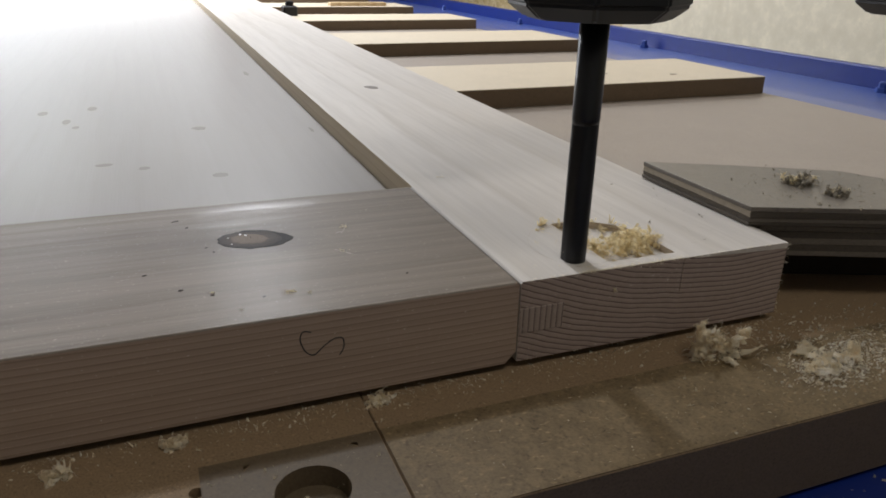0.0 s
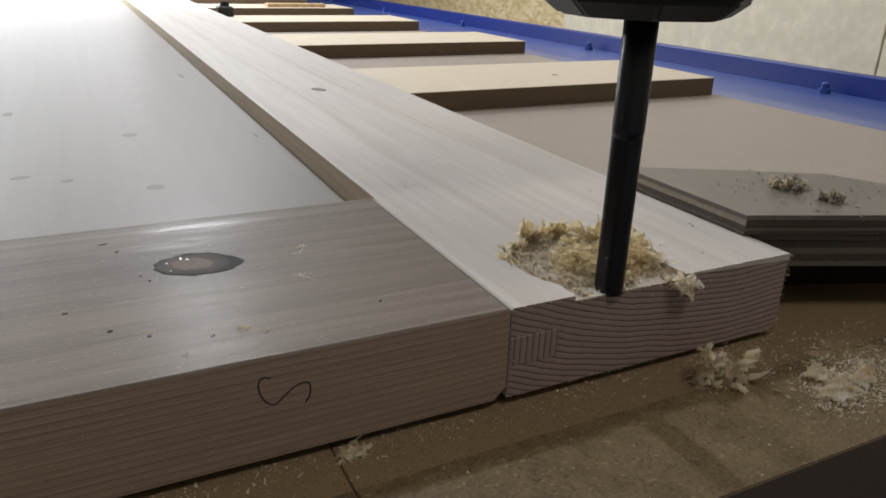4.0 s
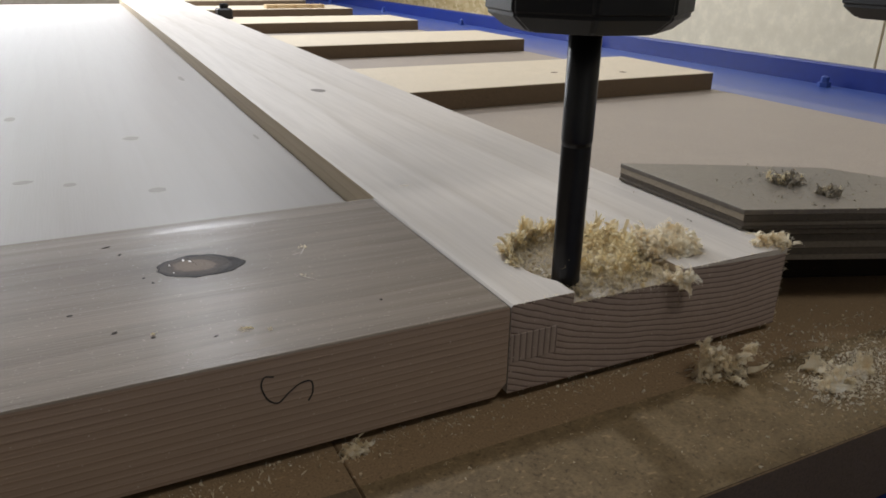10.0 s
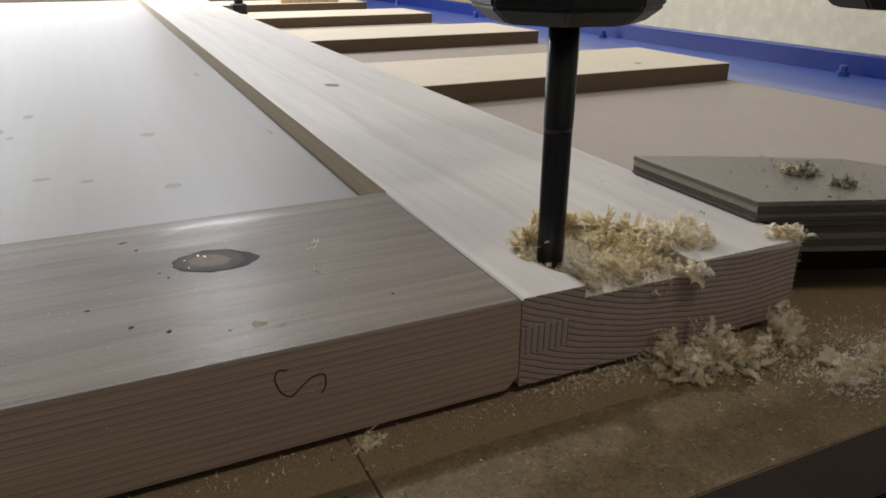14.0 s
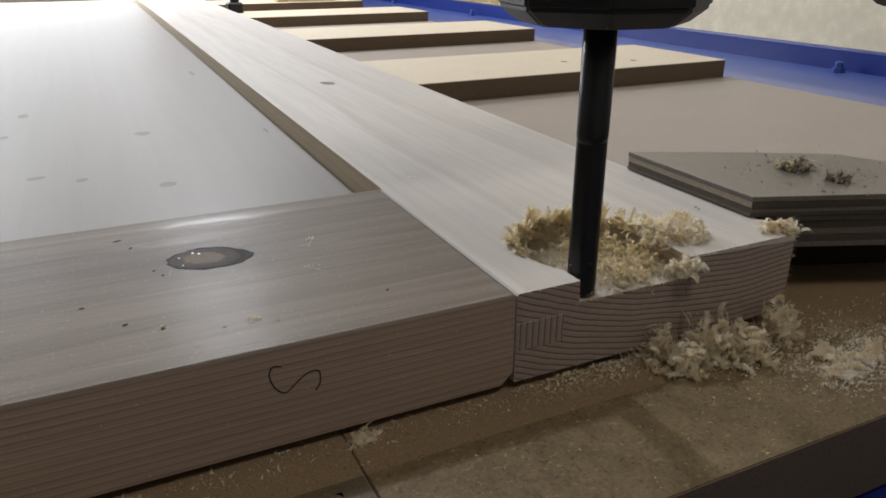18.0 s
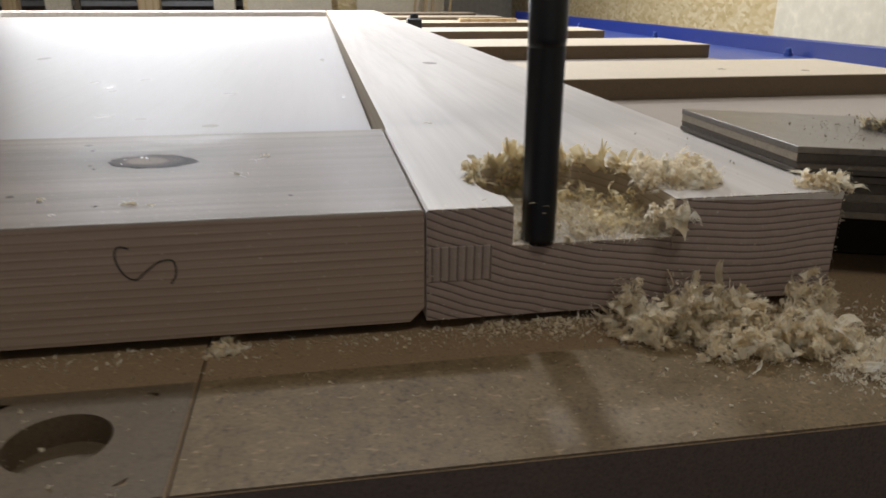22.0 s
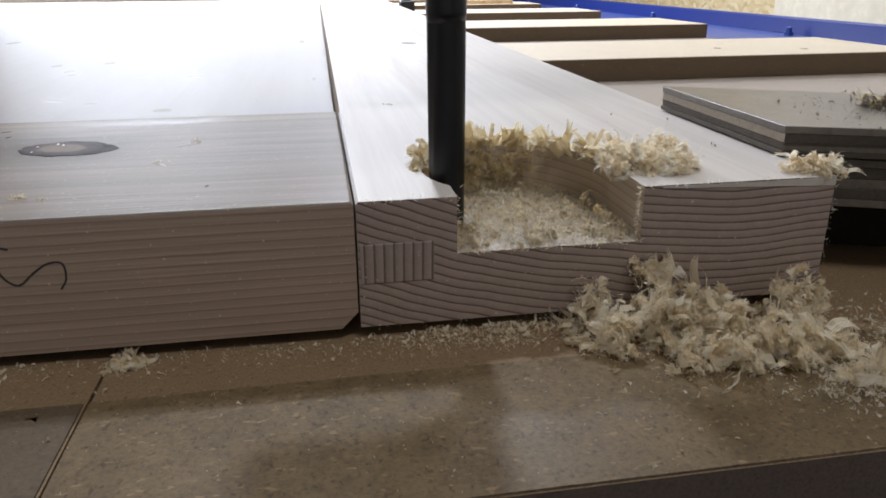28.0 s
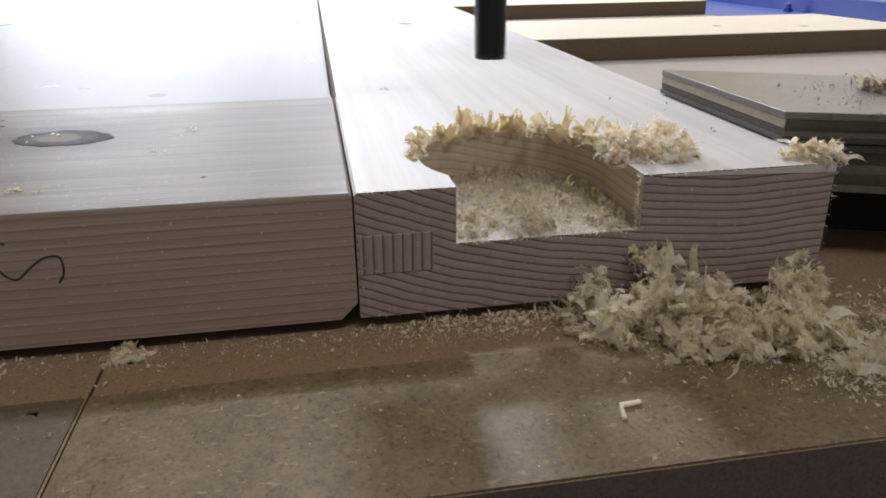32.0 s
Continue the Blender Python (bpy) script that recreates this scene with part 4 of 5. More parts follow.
def feathers(rng, n, place, length, radius, hair=(0.0007, 0.0020), dense=1.0, up=0.3, curl=(0.8, 3.2)):
    """Curled rolls of torn wood, each covered with short fibres that point along and out of it."""
    vs, fs = [], []
    for _ in range(n):
        p, lean = place(rng)
        ln, rad = rng.uniform(*length), rng.uniform(*radius)
        k = rng.uniform(*curl) * rng.choice((-1, 1)) / ln
        d = (Vector((rng.gauss(0, 1), rng.gauss(0, 1), rng.gauss(0, 0.6) + up)) + Vector(lean)).normalized()
        side = d.cross(Vector((rng.gauss(0, 1), rng.gauss(0, 1), rng.gauss(0, 1)))).normalized()
        nrm = d.cross(side).normalized()
        segs = 6
        base = len(vs)
        for i in range(segs + 1):
            q = ln * i / segs
            c = Vector(p) + d * (math.sin(k * q) / k) + nrm * ((1 - math.cos(k * q)) / k)
            ww = rad * (0.75 - 0.45 * i / segs)
            n2 = nrm * math.cos(k * q) - d * math.sin(k * q)
            vs += [tuple(c - side * ww), tuple(c + n2 * ww * 0.5), tuple(c + side * ww)]
        for i in range(segs):
            o = base + 3 * i
            fs += [(o, o + 1, o + 4, o + 3), (o + 1, o + 2, o + 5, o + 4)]
        flat = rng.uniform(0.5, 1.0)
        for _ in range(int(dense * (40 + 17000 * ln))):
            f = rng.random() ** 0.8
            q = ln * f
            t = d * math.cos(k * q) + nrm * math.sin(k * q)
            n2 = nrm * math.cos(k * q) - d * math.sin(k * q)
            c = Vector(p) + d * (math.sin(k * q) / k) + nrm * ((1 - math.cos(k * q)) / k)
            a = rng.uniform(0, 2 * math.pi)
            out = side * math.cos(a) + n2 * (math.sin(a) * flat)
            foot = c + out * (rad * (0.8 - 0.4 * f) * rng.random() ** 0.5)
            h = rng.uniform(*hair)
            way = (t * rng.uniform(0.2, 1.3) + out * rng.uniform(0.3, 1.0) + Vector((rng.gauss(0, 0.25), rng.gauss(0, 0.25), rng.gauss(0, 0.25)))).normalized()
            across = way.cross(Vector((rng.gauss(0, 1), rng.gauss(0, 1), rng.gauss(0, 1)))).normalized() * rng.uniform(0.00010, 0.00028)
            o = len(vs)
            vs += [tuple(foot - across), tuple(foot + across), tuple(foot + way * h + across * 0.5), tuple(foot + way * h - across * 0.5)]
            fs.append((o, o + 1, o + 2, o + 3))
    return vs, fs


def lumpy_dome(rng, rx, ry, h, count, even):
    lumps = [(rng.uniform(-0.75, 0.75) * rx, rng.uniform(-0.65, 0.65) * ry, rng.uniform(0.22, 0.48)) for _ in range(count)]
    flat = dome(rx, ry, h * 0.55)

    def lumpy(rng):
        if rng.random() < even:
            return flat(rng)
        lx, ly, f = rng.choice(lumps)
        (x, y, z), lean = dome(rx * f, ry * f, h * (0.5 + 1.1 * f))(rng)
        return (x + lx, y + ly, z), lean
    return lumpy


def fluff(seed, rx, ry, h, n, big=1.0):
    """A loose heap: woolly curls and crumpled ribbons with torn ends over fine fuzz."""
    rng = random.Random(seed)
    lumpy = lumpy_dome(rng, rx, ry, h, 7, 0.18)
    return [feathers(rng, n // 13, lumpy, (0.0040 * big, 0.0085 * big), (0.0013, 0.0026), (0.0004, 0.0013), 1.1, 0.3, (1.0, 3.8)),
            bundles(rng, n // 14, lumpy, (0.005 * big, 0.0105 * big), (1.2, 4.6), 0.35, (8, 18), 0.00016, 9),
            bundles(rng, n // 5, lumpy, (0.0022 * big, 0.0050 * big), (0.8, 4.5), 0.3, (8, 18), 0.00013, 6),
            bundles(rng, max(2, n // 70), lumpy, (0.010 * big, 0.016 * big), (0.8, 2.8), 0.6, (14, 28), 0.00016, 10),
            strips(rng, n // 60, lumpy, (0.005 * big, 0.010 * big), (0.0002, 0.0006), (1.5, 5.0), 0.5, 9),
            strips(rng, n * 2, lumpy, (0.0006 * big, 0.0024 * big), (0.00010, 0.00034), (0.6, 3.5), 0.1, 3)]


def crumbs(seed, rx, ry, h, n):
    """A dense heap of crumbly shavings with short curls in it."""
    rng = random.Random(seed)
    lumpy = lumpy_dome(rng, rx, ry, h, 12, 0.35)
    return [bundles(rng, n // 10, lumpy, (0.0028, 0.0075), (1.0, 4.8), 0.4, (8, 18), 0.00015, 8),
            feathers(rng, n // 60, lumpy, (0.0020, 0.0045), (0.0008, 0.0017), (0.0005, 0.0014), 0.8, 0.4, (0.8, 4.0)),
            strips(rng, n // 2, lumpy, (0.0008, 0.0020), (0.0002, 0.0005), (1.0, 4.5), 0.2, 3)]


def pile(seed, rx, ry, h, n, at, label, mat=CHIP, big=1.0, group="shavings round the pocket", fine=False):
    ob = new("wood_shavings", heap_mesh("wood_shavings", crumbs(seed, rx, ry, h, n) if fine else fluff(seed, rx, ry, h, n, big), mat))
    ob.matrix_world = at
    return tagged(ob, label, "shavings", group, "stuff")


def wedges(rng, n, place, length, width, curl, up):
    """Torn slips of wood, broad at the foot and pointed, that bend as they rise."""
    vs, fs = [], []
    for _ in range(n):
        p, lean = place(rng)
        ln, w = rng.uniform(*length) * rng.uniform(0.6, 1.0), rng.uniform(*width)
        k = rng.uniform(*curl) / ln
        d = (Vector((rng.gauss(0, 0.45), rng.gauss(0, 0.45), up)) + Vector(lean)).normalized()
        out = Vector((lean[0], lean[1], 0)).normalized()
        side = (d.cross(out) + Vector((rng.gauss(0, 0.4), rng.gauss(0, 0.4), rng.gauss(0, 0.4)))).normalized()
        nrm = d.cross(side).normalized() * rng.choice((-1, -1, 1))
        base, segs = len(vs), 6
        for i in range(segs + 1):
            s = ln * i / segs
            q = Vector(p) + d * (math.sin(k * s) / k) + nrm * ((1 - math.cos(k * s)) / k)
            ww = w * 0.5 * (1 - 0.85 * (i / segs) ** 1.6) * rng.uniform(0.75, 1.1)
            vs += [tuple(q - side * ww), tuple(q + side * ww)]
        fs += [(base + 2 * i, base + 2 * i + 1, base + 2 * i + 3, base + 2 * i + 2) for i in range(segs)]
    return vs, fs


def tufts(rng, centres, fibres=(14, 24), spread=0.0017):
    """Combs of torn fibres: each centre is (foot, outward direction, height)."""
    vs, fs = [], []
    for foot, out, high in centres:
        out = Vector(out).normalized()
        along = Vector((-out.y, out.x, 0))
        lean, bend = rng.uniform(0.1, 0.7), rng.uniform(0.5, 1.7)
        for j in range(rng.randint(*fibres)):
            u = rng.gauss(0, 0.55)
            wide = rng.random() < 0.5
            ln = high * rng.uniform(0.55, 1.05) * (1 - 0.25 * abs(u))
            d = (Vector((0, 0, 1)) + out * lean + along * (u * 0.45) + Vector((rng.gauss(0, 0.1), rng.gauss(0, 0.1), 0))).normalized()
            nrm = (out - d * out.dot(d)).normalized()
            side = d.cross(nrm)
            k = max(0.2, bend + rng.gauss(0, 0.35)) / ln
            w = rng.uniform(0.0010, 0.0022) if wide else rng.uniform(0.00025, 0.0006)
            p = Vector(foot) + along * (u * spread) + out * rng.uniform(-0.0006, 0.0008)
            turn = rng.uniform(-0.7, 0.7)
            base, segs = len(vs), 6
            for i in range(segs + 1):
                q = ln * i / segs
                c = p + d * (math.sin(k * q) / k) + nrm * ((1 - math.cos(k * q)) / k)
                sd = (side * math.cos(turn) + nrm * math.sin(turn)) * (w / 2 * (1 - 0.55 * (i / segs) ** 2) * rng.uniform(0.8, 1.15))
                vs += [tuple(c - sd), tuple(c + sd)]
            fs += [(base + 2 * i, base + 2 * i + 1, base + 2 * i + 3, base + 2 * i + 2) for i in range(segs)]
    return vs, fs


def petals(rng, centres):
    """Torn chips that stand on the rim: joined fibres that part towards the tip; centres of (foot, outward, height, width, lean, bend)."""
    vs, fs = [], []
    for foot, out, high, wide, lean, bend in centres:
        out = Vector(out).normalized()
        along = Vector((-out.y, out.x, 0))
        skew = rng.gauss(0, 0.55)
        d = (Vector((0, 0, 1)) + out * lean + along * skew).normalized()
        nrm = (out - d * out.dot(d)).normalized()
        side = d.cross(nrm)
        m, segs = max(2, int(wide / 0.00085)), 8
        for layer in (0.0, -0.00035):
            whole = rng.randint(5, 8)
            wob = [rng.uniform(-0.00022, 0.00022) for _ in range(m + 1)]
            k = (bend + rng.gauss(0, 0.2) or 0.1) / high
            cup = rng.uniform(-0.5, 0.5)

            def at(i, u, extra, ext):
                q = high * ext * i / segs
                v = u / m - 0.5
                return Vector(foot) + d * (math.sin(k * q) / k) + nrm * ((1 - math.cos(k * q)) / k + extra + layer + cup * v * v * wide * i / segs) + side * (v * wide * (1 + 0.25 * i / segs))
            base, row = len(vs), m + 1
            for i in range(whole + 1):
                vs += [tuple(at(i, j, wob[j], 1.0)) for j in range(m + 1)]
            fs += [(base + i * row + j, base + i * row + j + 1, base + (i + 1) * row + j + 1, base + (i + 1) * row + j) for i in range(whole) for j in range(m)]
            for j in range(m):
                last = (base + whole * row + j, base + whole * row + j + 1)
                ext, kick, drift = rng.uniform(0.72, 1.06), rng.gauss(0, 0.0007), rng.gauss(0, 0.5)
                for i in range(whole + 1, segs + 1):
                    f = (i - whole) / (segs - whole)
                    mid, half = j + 0.5 + drift * f, 0.5 * (1 - 0.35 * f)
                    o = len(vs)
                    vs += [tuple(at(i, mid - half, kick * f, ext)), tuple(at(i, mid + half, kick * f, ext))]
                    fs.append((last[0], last[1], o + 1, o))
                    last = (o, o + 1)
    return vs, fs


def rim_fringe(seed, a0, a1, n, low, high, lean, bend, label):
    """Torn chips that stand up along the pocket's rim between two angles."""
    rng = random.Random(seed)
    centres = []
    for i in range(n):
        a = a0 + (a1 - a0) * (i + rng.uniform(0.1, 0.9)) / n
        rr = ROUND + rng.uniform(-0.0003, 0.0010)
        turn = rng.gauss(0, 0.35)
        tall = rng.uniform(low, high) * (1 - 0.6 * min(1, max(0, (a - 2.6) / 0.55)))
        centres.append(((RX + rr * math.cos(a), YC + rr * math.sin(a), -0.0015), (math.cos(a + turn), math.sin(a + turn), 0), tall, rng.choice((rng.uniform(0.0009, 0.0018), rng.uniform(0.0022, 0.0054))), rng.uniform(*lean), rng.uniform(*bend)))

    def place(rng):
        (x, y, z), (ox, oy, oz), hh = rng.choice(centres)[:3]
        return (x + rng.gauss(0, 0.0012), y + rng.gauss(0, 0.0012), rng.uniform(-0.001, 0.35) * hh), (0.7 * ox, 0.7 * oy, 0.5)
    sets = [petals(rng, centres), bundles(rng, n // 2, place, (0.002, 0.005), (0.8, 4.0), 0.5, (6, 14), 0.00013, 6), strips(rng, n * 6, place, (0.0008, 0.0030), (0.0001, 0.0003), (0.8, 4.0), 0.3, 3), strips(rng, n // 6, place, (0.007, 0.013), (0.0003, 0.0007), (1.2, 4.5), 0.9, 10)]
    ob = new("torn_fibres", heap_mesh("torn_fibres", sets, FRINGE))
    ob.matrix_world = pose(0, 0, Z1)
    return tagged(ob, label, "shavings", "shavings round the pocket", "stuff")


fringe_left = rim_fringe(11, 1.95, 3.16, 34, 0.0050, 0.0105, (-0.1, 0.8), (-0.6, 2.3), "torn yellow fibres along the pocket rim")
fringe_back = rim_fringe(12, -0.05, 2.05, 58, 0.0045, 0.0130, (-0.5, 0.7), (-2.0, 2.4), "torn yellow fibres along the pocket rim")


def wall_clinging(seed, a0, a1, low, high):
    """Curls and fuzz that hang on the pocket's round wall in loose lumps."""
    rng = random.Random(seed)
    lumps = [(a0 + (a1 - a0) * (i + rng.random()) / 11, rng.uniform(low, high) if i % 3 else high) for i in range(11)]

    def place(rng):
        a, z = rng.choice(lumps)
        a, z = a + rng.gauss(0, 0.10), min(high + 0.001, z + rng.gauss(0, 0.0022))
        rr = ROUND - 0.0010 - 0.0026 * rng.random()
        return (RX + rr * math.cos(a), YC + rr * math.sin(a), z), (-0.5 * math.cos(a), -0.5 * math.sin(a), rng.uniform(-0.7, 0.3))
    sets = [bundles(rng, 120, place, (0.0030, 0.0075), (1.0, 4.4), 0.2, (8, 16), 0.00014, 8), feathers(rng, 46, place, (0.0025, 0.0055), (0.0008, 0.0016), (0.0005, 0.0014), 0.8, 0.2), strips(rng, 1500, place, (0.0007, 0.0026), (0.0001, 0.0003), (0.8, 4.0), 0.0, 3)]
    ob = new("wood_shavings", heap_mesh("wood_shavings", sets, FRESH))
    return tagged(ob, "yellow shavings clinging to the pocket's round wall", "shavings", "shavings round the pocket", "stuff")


wall_fuzz = wall_clinging(19, 1.15, 2.95, 0.0300, Z1 - 0.0035)
side_heap = pile(13, 0.0165, 0.017, 0.0095, 4200, pose(0.1015, 0.026, Z1), "pale fluffy shavings beside the pocket", CHIP, fine=True)
core_heap = pile(14, 0.029, 0.023, 0.0185, 9000, pose(CX + 0.007, 0.029, Z1), "heap of yellow shavings in the pocket", FRESH, fine=True)
def pocket_layer(rng):
    while True:
        x, y = rng.uniform(-0.034, 0.031), rng.uniform(-0.030, 0.033)
        if math.hypot(x + CX - RX, y) < ROUND - 0.0006 or (abs(x) < HALF - 0.0006 and y < 0):
            ridge = 0.0020 + 0.0045 * max(0, math.sin(70 * x + 2) * math.cos(60 * y + 0.5)) + 0.003 * max(0, y / 0.03)
            return (x, y, ridge * rng.random()), (0, 0, 0.3)


rng = random.Random(15)
floor_fluff = new("wood_shavings", heap_mesh("wood_shavings", [strips(rng, 9000, pocket_layer, (0.0007, 0.0022), (0.0002, 0.0005), (0.8, 4.0), 0.2, 3), feathers(rng, 190, pocket_layer, (0.0018, 0.0045), (0.0006, 0.0013), (0.0005, 0.0014), 0.8, 0.4)], DUST))
tagged(floor_fluff, "pale fuzz on the pocket floor", "shavings", "shavings round the pocket", "stuff")
floor_fluff.matrix_world = pose(CX, YC, 0.026)
rng = random.Random(16)
flap = wedges(rng, 4, lambda r: ((r.uniform(-0.004, 0.004), -0.001, 0.001), (0.25, -0.9, 0)), (0.007, 0.010), (0.005, 0.008), (0.2, 0.7), -0.9)
lip_flake = new("wood_shavings", heap_mesh("wood_shavings", crumbs(16, 0.008, 0.004, 0.005, 800) + [flap], CHIP))
lip_flake.matrix_world = pose(0.086, -0.001, 0.040)
tagged(lip_flake, "curled flake hanging over the board's end", "shavings", "shavings round the pocket", "stuff")
corner_heap = pile(17, 0.009, 0.006, 0.0055, 900, pose(0.1500, 0.006, Z1), "small tuft of shavings on the board's corner", fine=True)
first_clump = pile(18, 0.014, 0.010, 0.017, 340, pose(0.096, -0.022, 0.0006), "small clump of shavings on the fibreboard", big=1.3)
clumps = []
for i, (x, y, rx, ry, h, n, t) in enumerate(((0.090, -0.014, 0.017, 0.010, 0.019, 420, 11.9), (0.136, -0.012, 0.013, 0.009, 0.019, 300, 13.2), (0.072, -0.012, 0.014, 0.009, 0.017, 340, 13.7),
                                             (0.106, -0.020, 0.016, 0.011, 0.016, 380, 16.2), (0.097, -0.036, 0.013, 0.009, 0.013, 280, 19.4), (0.125, -0.033, 0.018, 0.011, 0.015, 440, 20.1))):
    ob = pile(30 + i, rx, ry, h, n, pose(x, y, 0.0006, 0, 0, 40 * i), "fluffy pile of pale shavings on the fibreboard", group="shavings on the bed", big=1.15)
    clumps.append((ob, x, y, t, i))


def scatter(seed, n, x0, x1, y0, y1, z, mat, label, dens=None, size=1.0):
    rng = random.Random(seed)

    def place(rng):
        while True:
            x, y = rng.uniform(x0, x1), rng.uniform(y0, y1)
            if dens is None or rng.random() < dens(x, y):
                return (x, y, z + 0.0003 * rng.random()), (0, 0, 0.1)
    ob = new("wood_crumbs", heap_mesh("wood_crumbs", [strips(rng, n * 2 // 3, place, (0.0005 * size, 0.0020 * size), (0.00012 * size, 0.0004 * size), (1.5, 6.0), 0.3, 5), bundles(rng, n // 8, place, (0.0014 * size, 0.0036 * size), (1.0, 4.8), 0.3, (5, 12), 0.0001, 5)], mat))
    return tagged(ob, label, "dust", "dust and crumbs", "stuff")


def dust_carpet(seed, n, x0, x1, y0, y1, thick, dens, label, mat=CHIP, coarse=9):
    """Fine shavings that lie close together."""
    rng = random.Random(seed)

    def place(rng):
        while True:
            x, y = rng.uniform(x0, x1), rng.uniform(y0, y1)
            d = dens(x, y)
            if rng.random() < d:
                return (x, y, thick * d * rng.random()), (0, 0, 0.2)
    ob = new("wood_shavings", heap_mesh("wood_shavings", [strips(rng, n * 2 // 3, place, (0.0006, 0.0024), (0.00010, 0.00026), (2.0, 6.5), 0.4, 5), bundles(rng, n // coarse, place, (0.0014, 0.0040), (1.0, 4.8), 0.3, (5, 12), 0.00009, 5)], mat))
    ob.matrix_world = pose(0, 0, 0.0006)
    return tagged(ob, label, "shavings", "shavings on the bed", "stuff")


foot_dust = dust_carpet(90, 2600, -0.03, 0.11, -0.016, 0.0, 0.0032, lambda x, y: max(0, 1 + y / 0.016) * math.exp(-((x - 0.055) / 0.045) ** 2) * (0.45 + 0.55 * abs(math.sin(57 * x) * math.cos(131 * x))), "pale dust swept along the foot of the door")
heap_dust = dust_carpet(91, 2000, 0.06, 0.19, -0.058, -0.004, 0.0030, lambda x, y: math.exp(-((x - 0.128) / 0.033) ** 2 - ((y + 0.028) / 0.016) ** 2), "fine pale shavings spread round the pile")
white_dust = dust_carpet(92, 1000, 0.105, 0.20, -0.072, -0.03, 0.0040, lambda x, y: math.exp(-((x - 0.143 - 0.6 * (y + 0.052)) / 0.017) ** 2 - ((y + 0.052) / 0.0085) ** 2) + 0.25 * math.exp(-((x - 0.17) / 0.02) ** 2 - ((y + 0.045) / 0.015) ** 2), "white dusty shavings on the fibreboard", WHITE_DUST, 2)
thin_dust = dust_carpet(93, 420, 0.09, 0.26, -0.066, 0.02, 0.0012, lambda x, y: 0.4 * math.exp(-((x - 0.165) / 0.05) ** 2 - ((y + 0.03) / 0.025) ** 2), "thin scatter of pale shavings on the fibreboard", WHITE_DUST, 2)
scatter(50, 1200, -0.25, 0.16, -0.014, 0.001, 0.0, CHIP, "crumbs along the foot of the boards", lambda x, y: max(0, 1 + y / 0.015) ** 1.5 * (0.25 + 0.75 * abs(math.sin(41 * x) * math.sin(97 * x + 1))))
def edge_fuzz(seed, runs, label):
    """Short hairs along sawn arrises: runs of (from, to, outward, count)."""
    rng, sets = random.Random(seed), []
    for a, b, out, n in runs:
        a, b = Vector(a), Vector(b)

        def place(rng):
            return tuple(a.lerp(b, rng.random()) + Vector((rng.gauss(0, 0.0003), rng.gauss(0, 0.0002), rng.gauss(0, 0.0003)))), tuple(1.6 * v for v in out)
        sets.append(strips(rng, n, place, (0.0005, 0.0024), (0.00012, 0.0004), (0.3, 3.0), 0.0, 4))
    ob = new("edge_fuzz", heap_mesh("edge_fuzz", sets, CHIP))
    ob.parent = door
    return tagged(ob, label)


edge_fuzz(70, [((CX + HALF - 0.0002, 0.0024, 0.027), (CX + HALF - 0.0002, 0.0020, Z1), (-0.6, -0.6, 0), 140), ((CX - HALF + 0.0002, 0.0022, 0.027), (CX - HALF + 0.0002, 0.0020, Z1), (0.6, -0.4, 0), 60),
               ((0.1545, 0, Z0), (0.1545, 0, Z1), (0.7, -0.3, 0), 45), ((0.002, 0, Z1), (CX - HALF, 0, Z1), (0, -0.3, 0.2), 40), ((CX + HALF, 0, Z1), (0.154, 0, Z1), (0, -0.3, 0.2), 70),
               ((0.003, 0, Z0), (0.154, 0, Z0), (0, -0.5, -0.3), 60)], "pale hairs on the sawn arrises")
floor_fuzz = edge_fuzz(71, [((CX - HALF, 0.0003, 0), (CX + HALF, 0.0003, 0), (0, -0.5, 0.5), 420)], "pale hairs along the cut")
floor_fuzz.parent = lip
scatter(51, 1300, 0.10, 0.30, -0.07, 0.01, 0.0006, CHIP, "pale dust and chips on the bed", lambda x, y: math.exp(-((x - 0.16) / 0.05) ** 2 - ((y + 0.04) / 0.022) ** 2), 1.05)
scatter(52, 800, -0.25, 0.25, -0.077, -0.01, 0.0006, DUST, "stray crumbs on the fibreboard", size=0.8)
scatter(53, 500, 0.10, 0.30, -0.23, -0.08, -0.041, DUST, "dust on the blue beam", lambda x, y: math.exp(-((x - 0.16) / 0.06) ** 2), 1.3)
scatter(54, 620, 0.16, 0.30, 0.0, 0.09, 0.0553, GREY_CHIP, "grey crumbs on the plywood offcut", lambda x, y: math.exp(-((x - 0.212) / 0.034) ** 2 - ((y - 0.042) / 0.028) ** 2), 1.05)
scatter(55, 60, 0.09, 0.15, 0.004, 0.12, Z1, GREY_CHIP, "crumbs on the stile", size=0.8)
pile(56, 0.0095, 0.009, 0.0045, 900, pose(0.212, 0.0525, 0.055), "mound of grey crumbs on the plywood offcut", GREY_CHIP, 1.0, "shavings on the offcut", True)
pile(57, 0.006, 0.006, 0.004, 600, pose(0.2155, 0.0270, 0.055), "mound of grey crumbs on the plywood offcut", GREY_CHIP, 0.9, "shavings on the offcut", True)
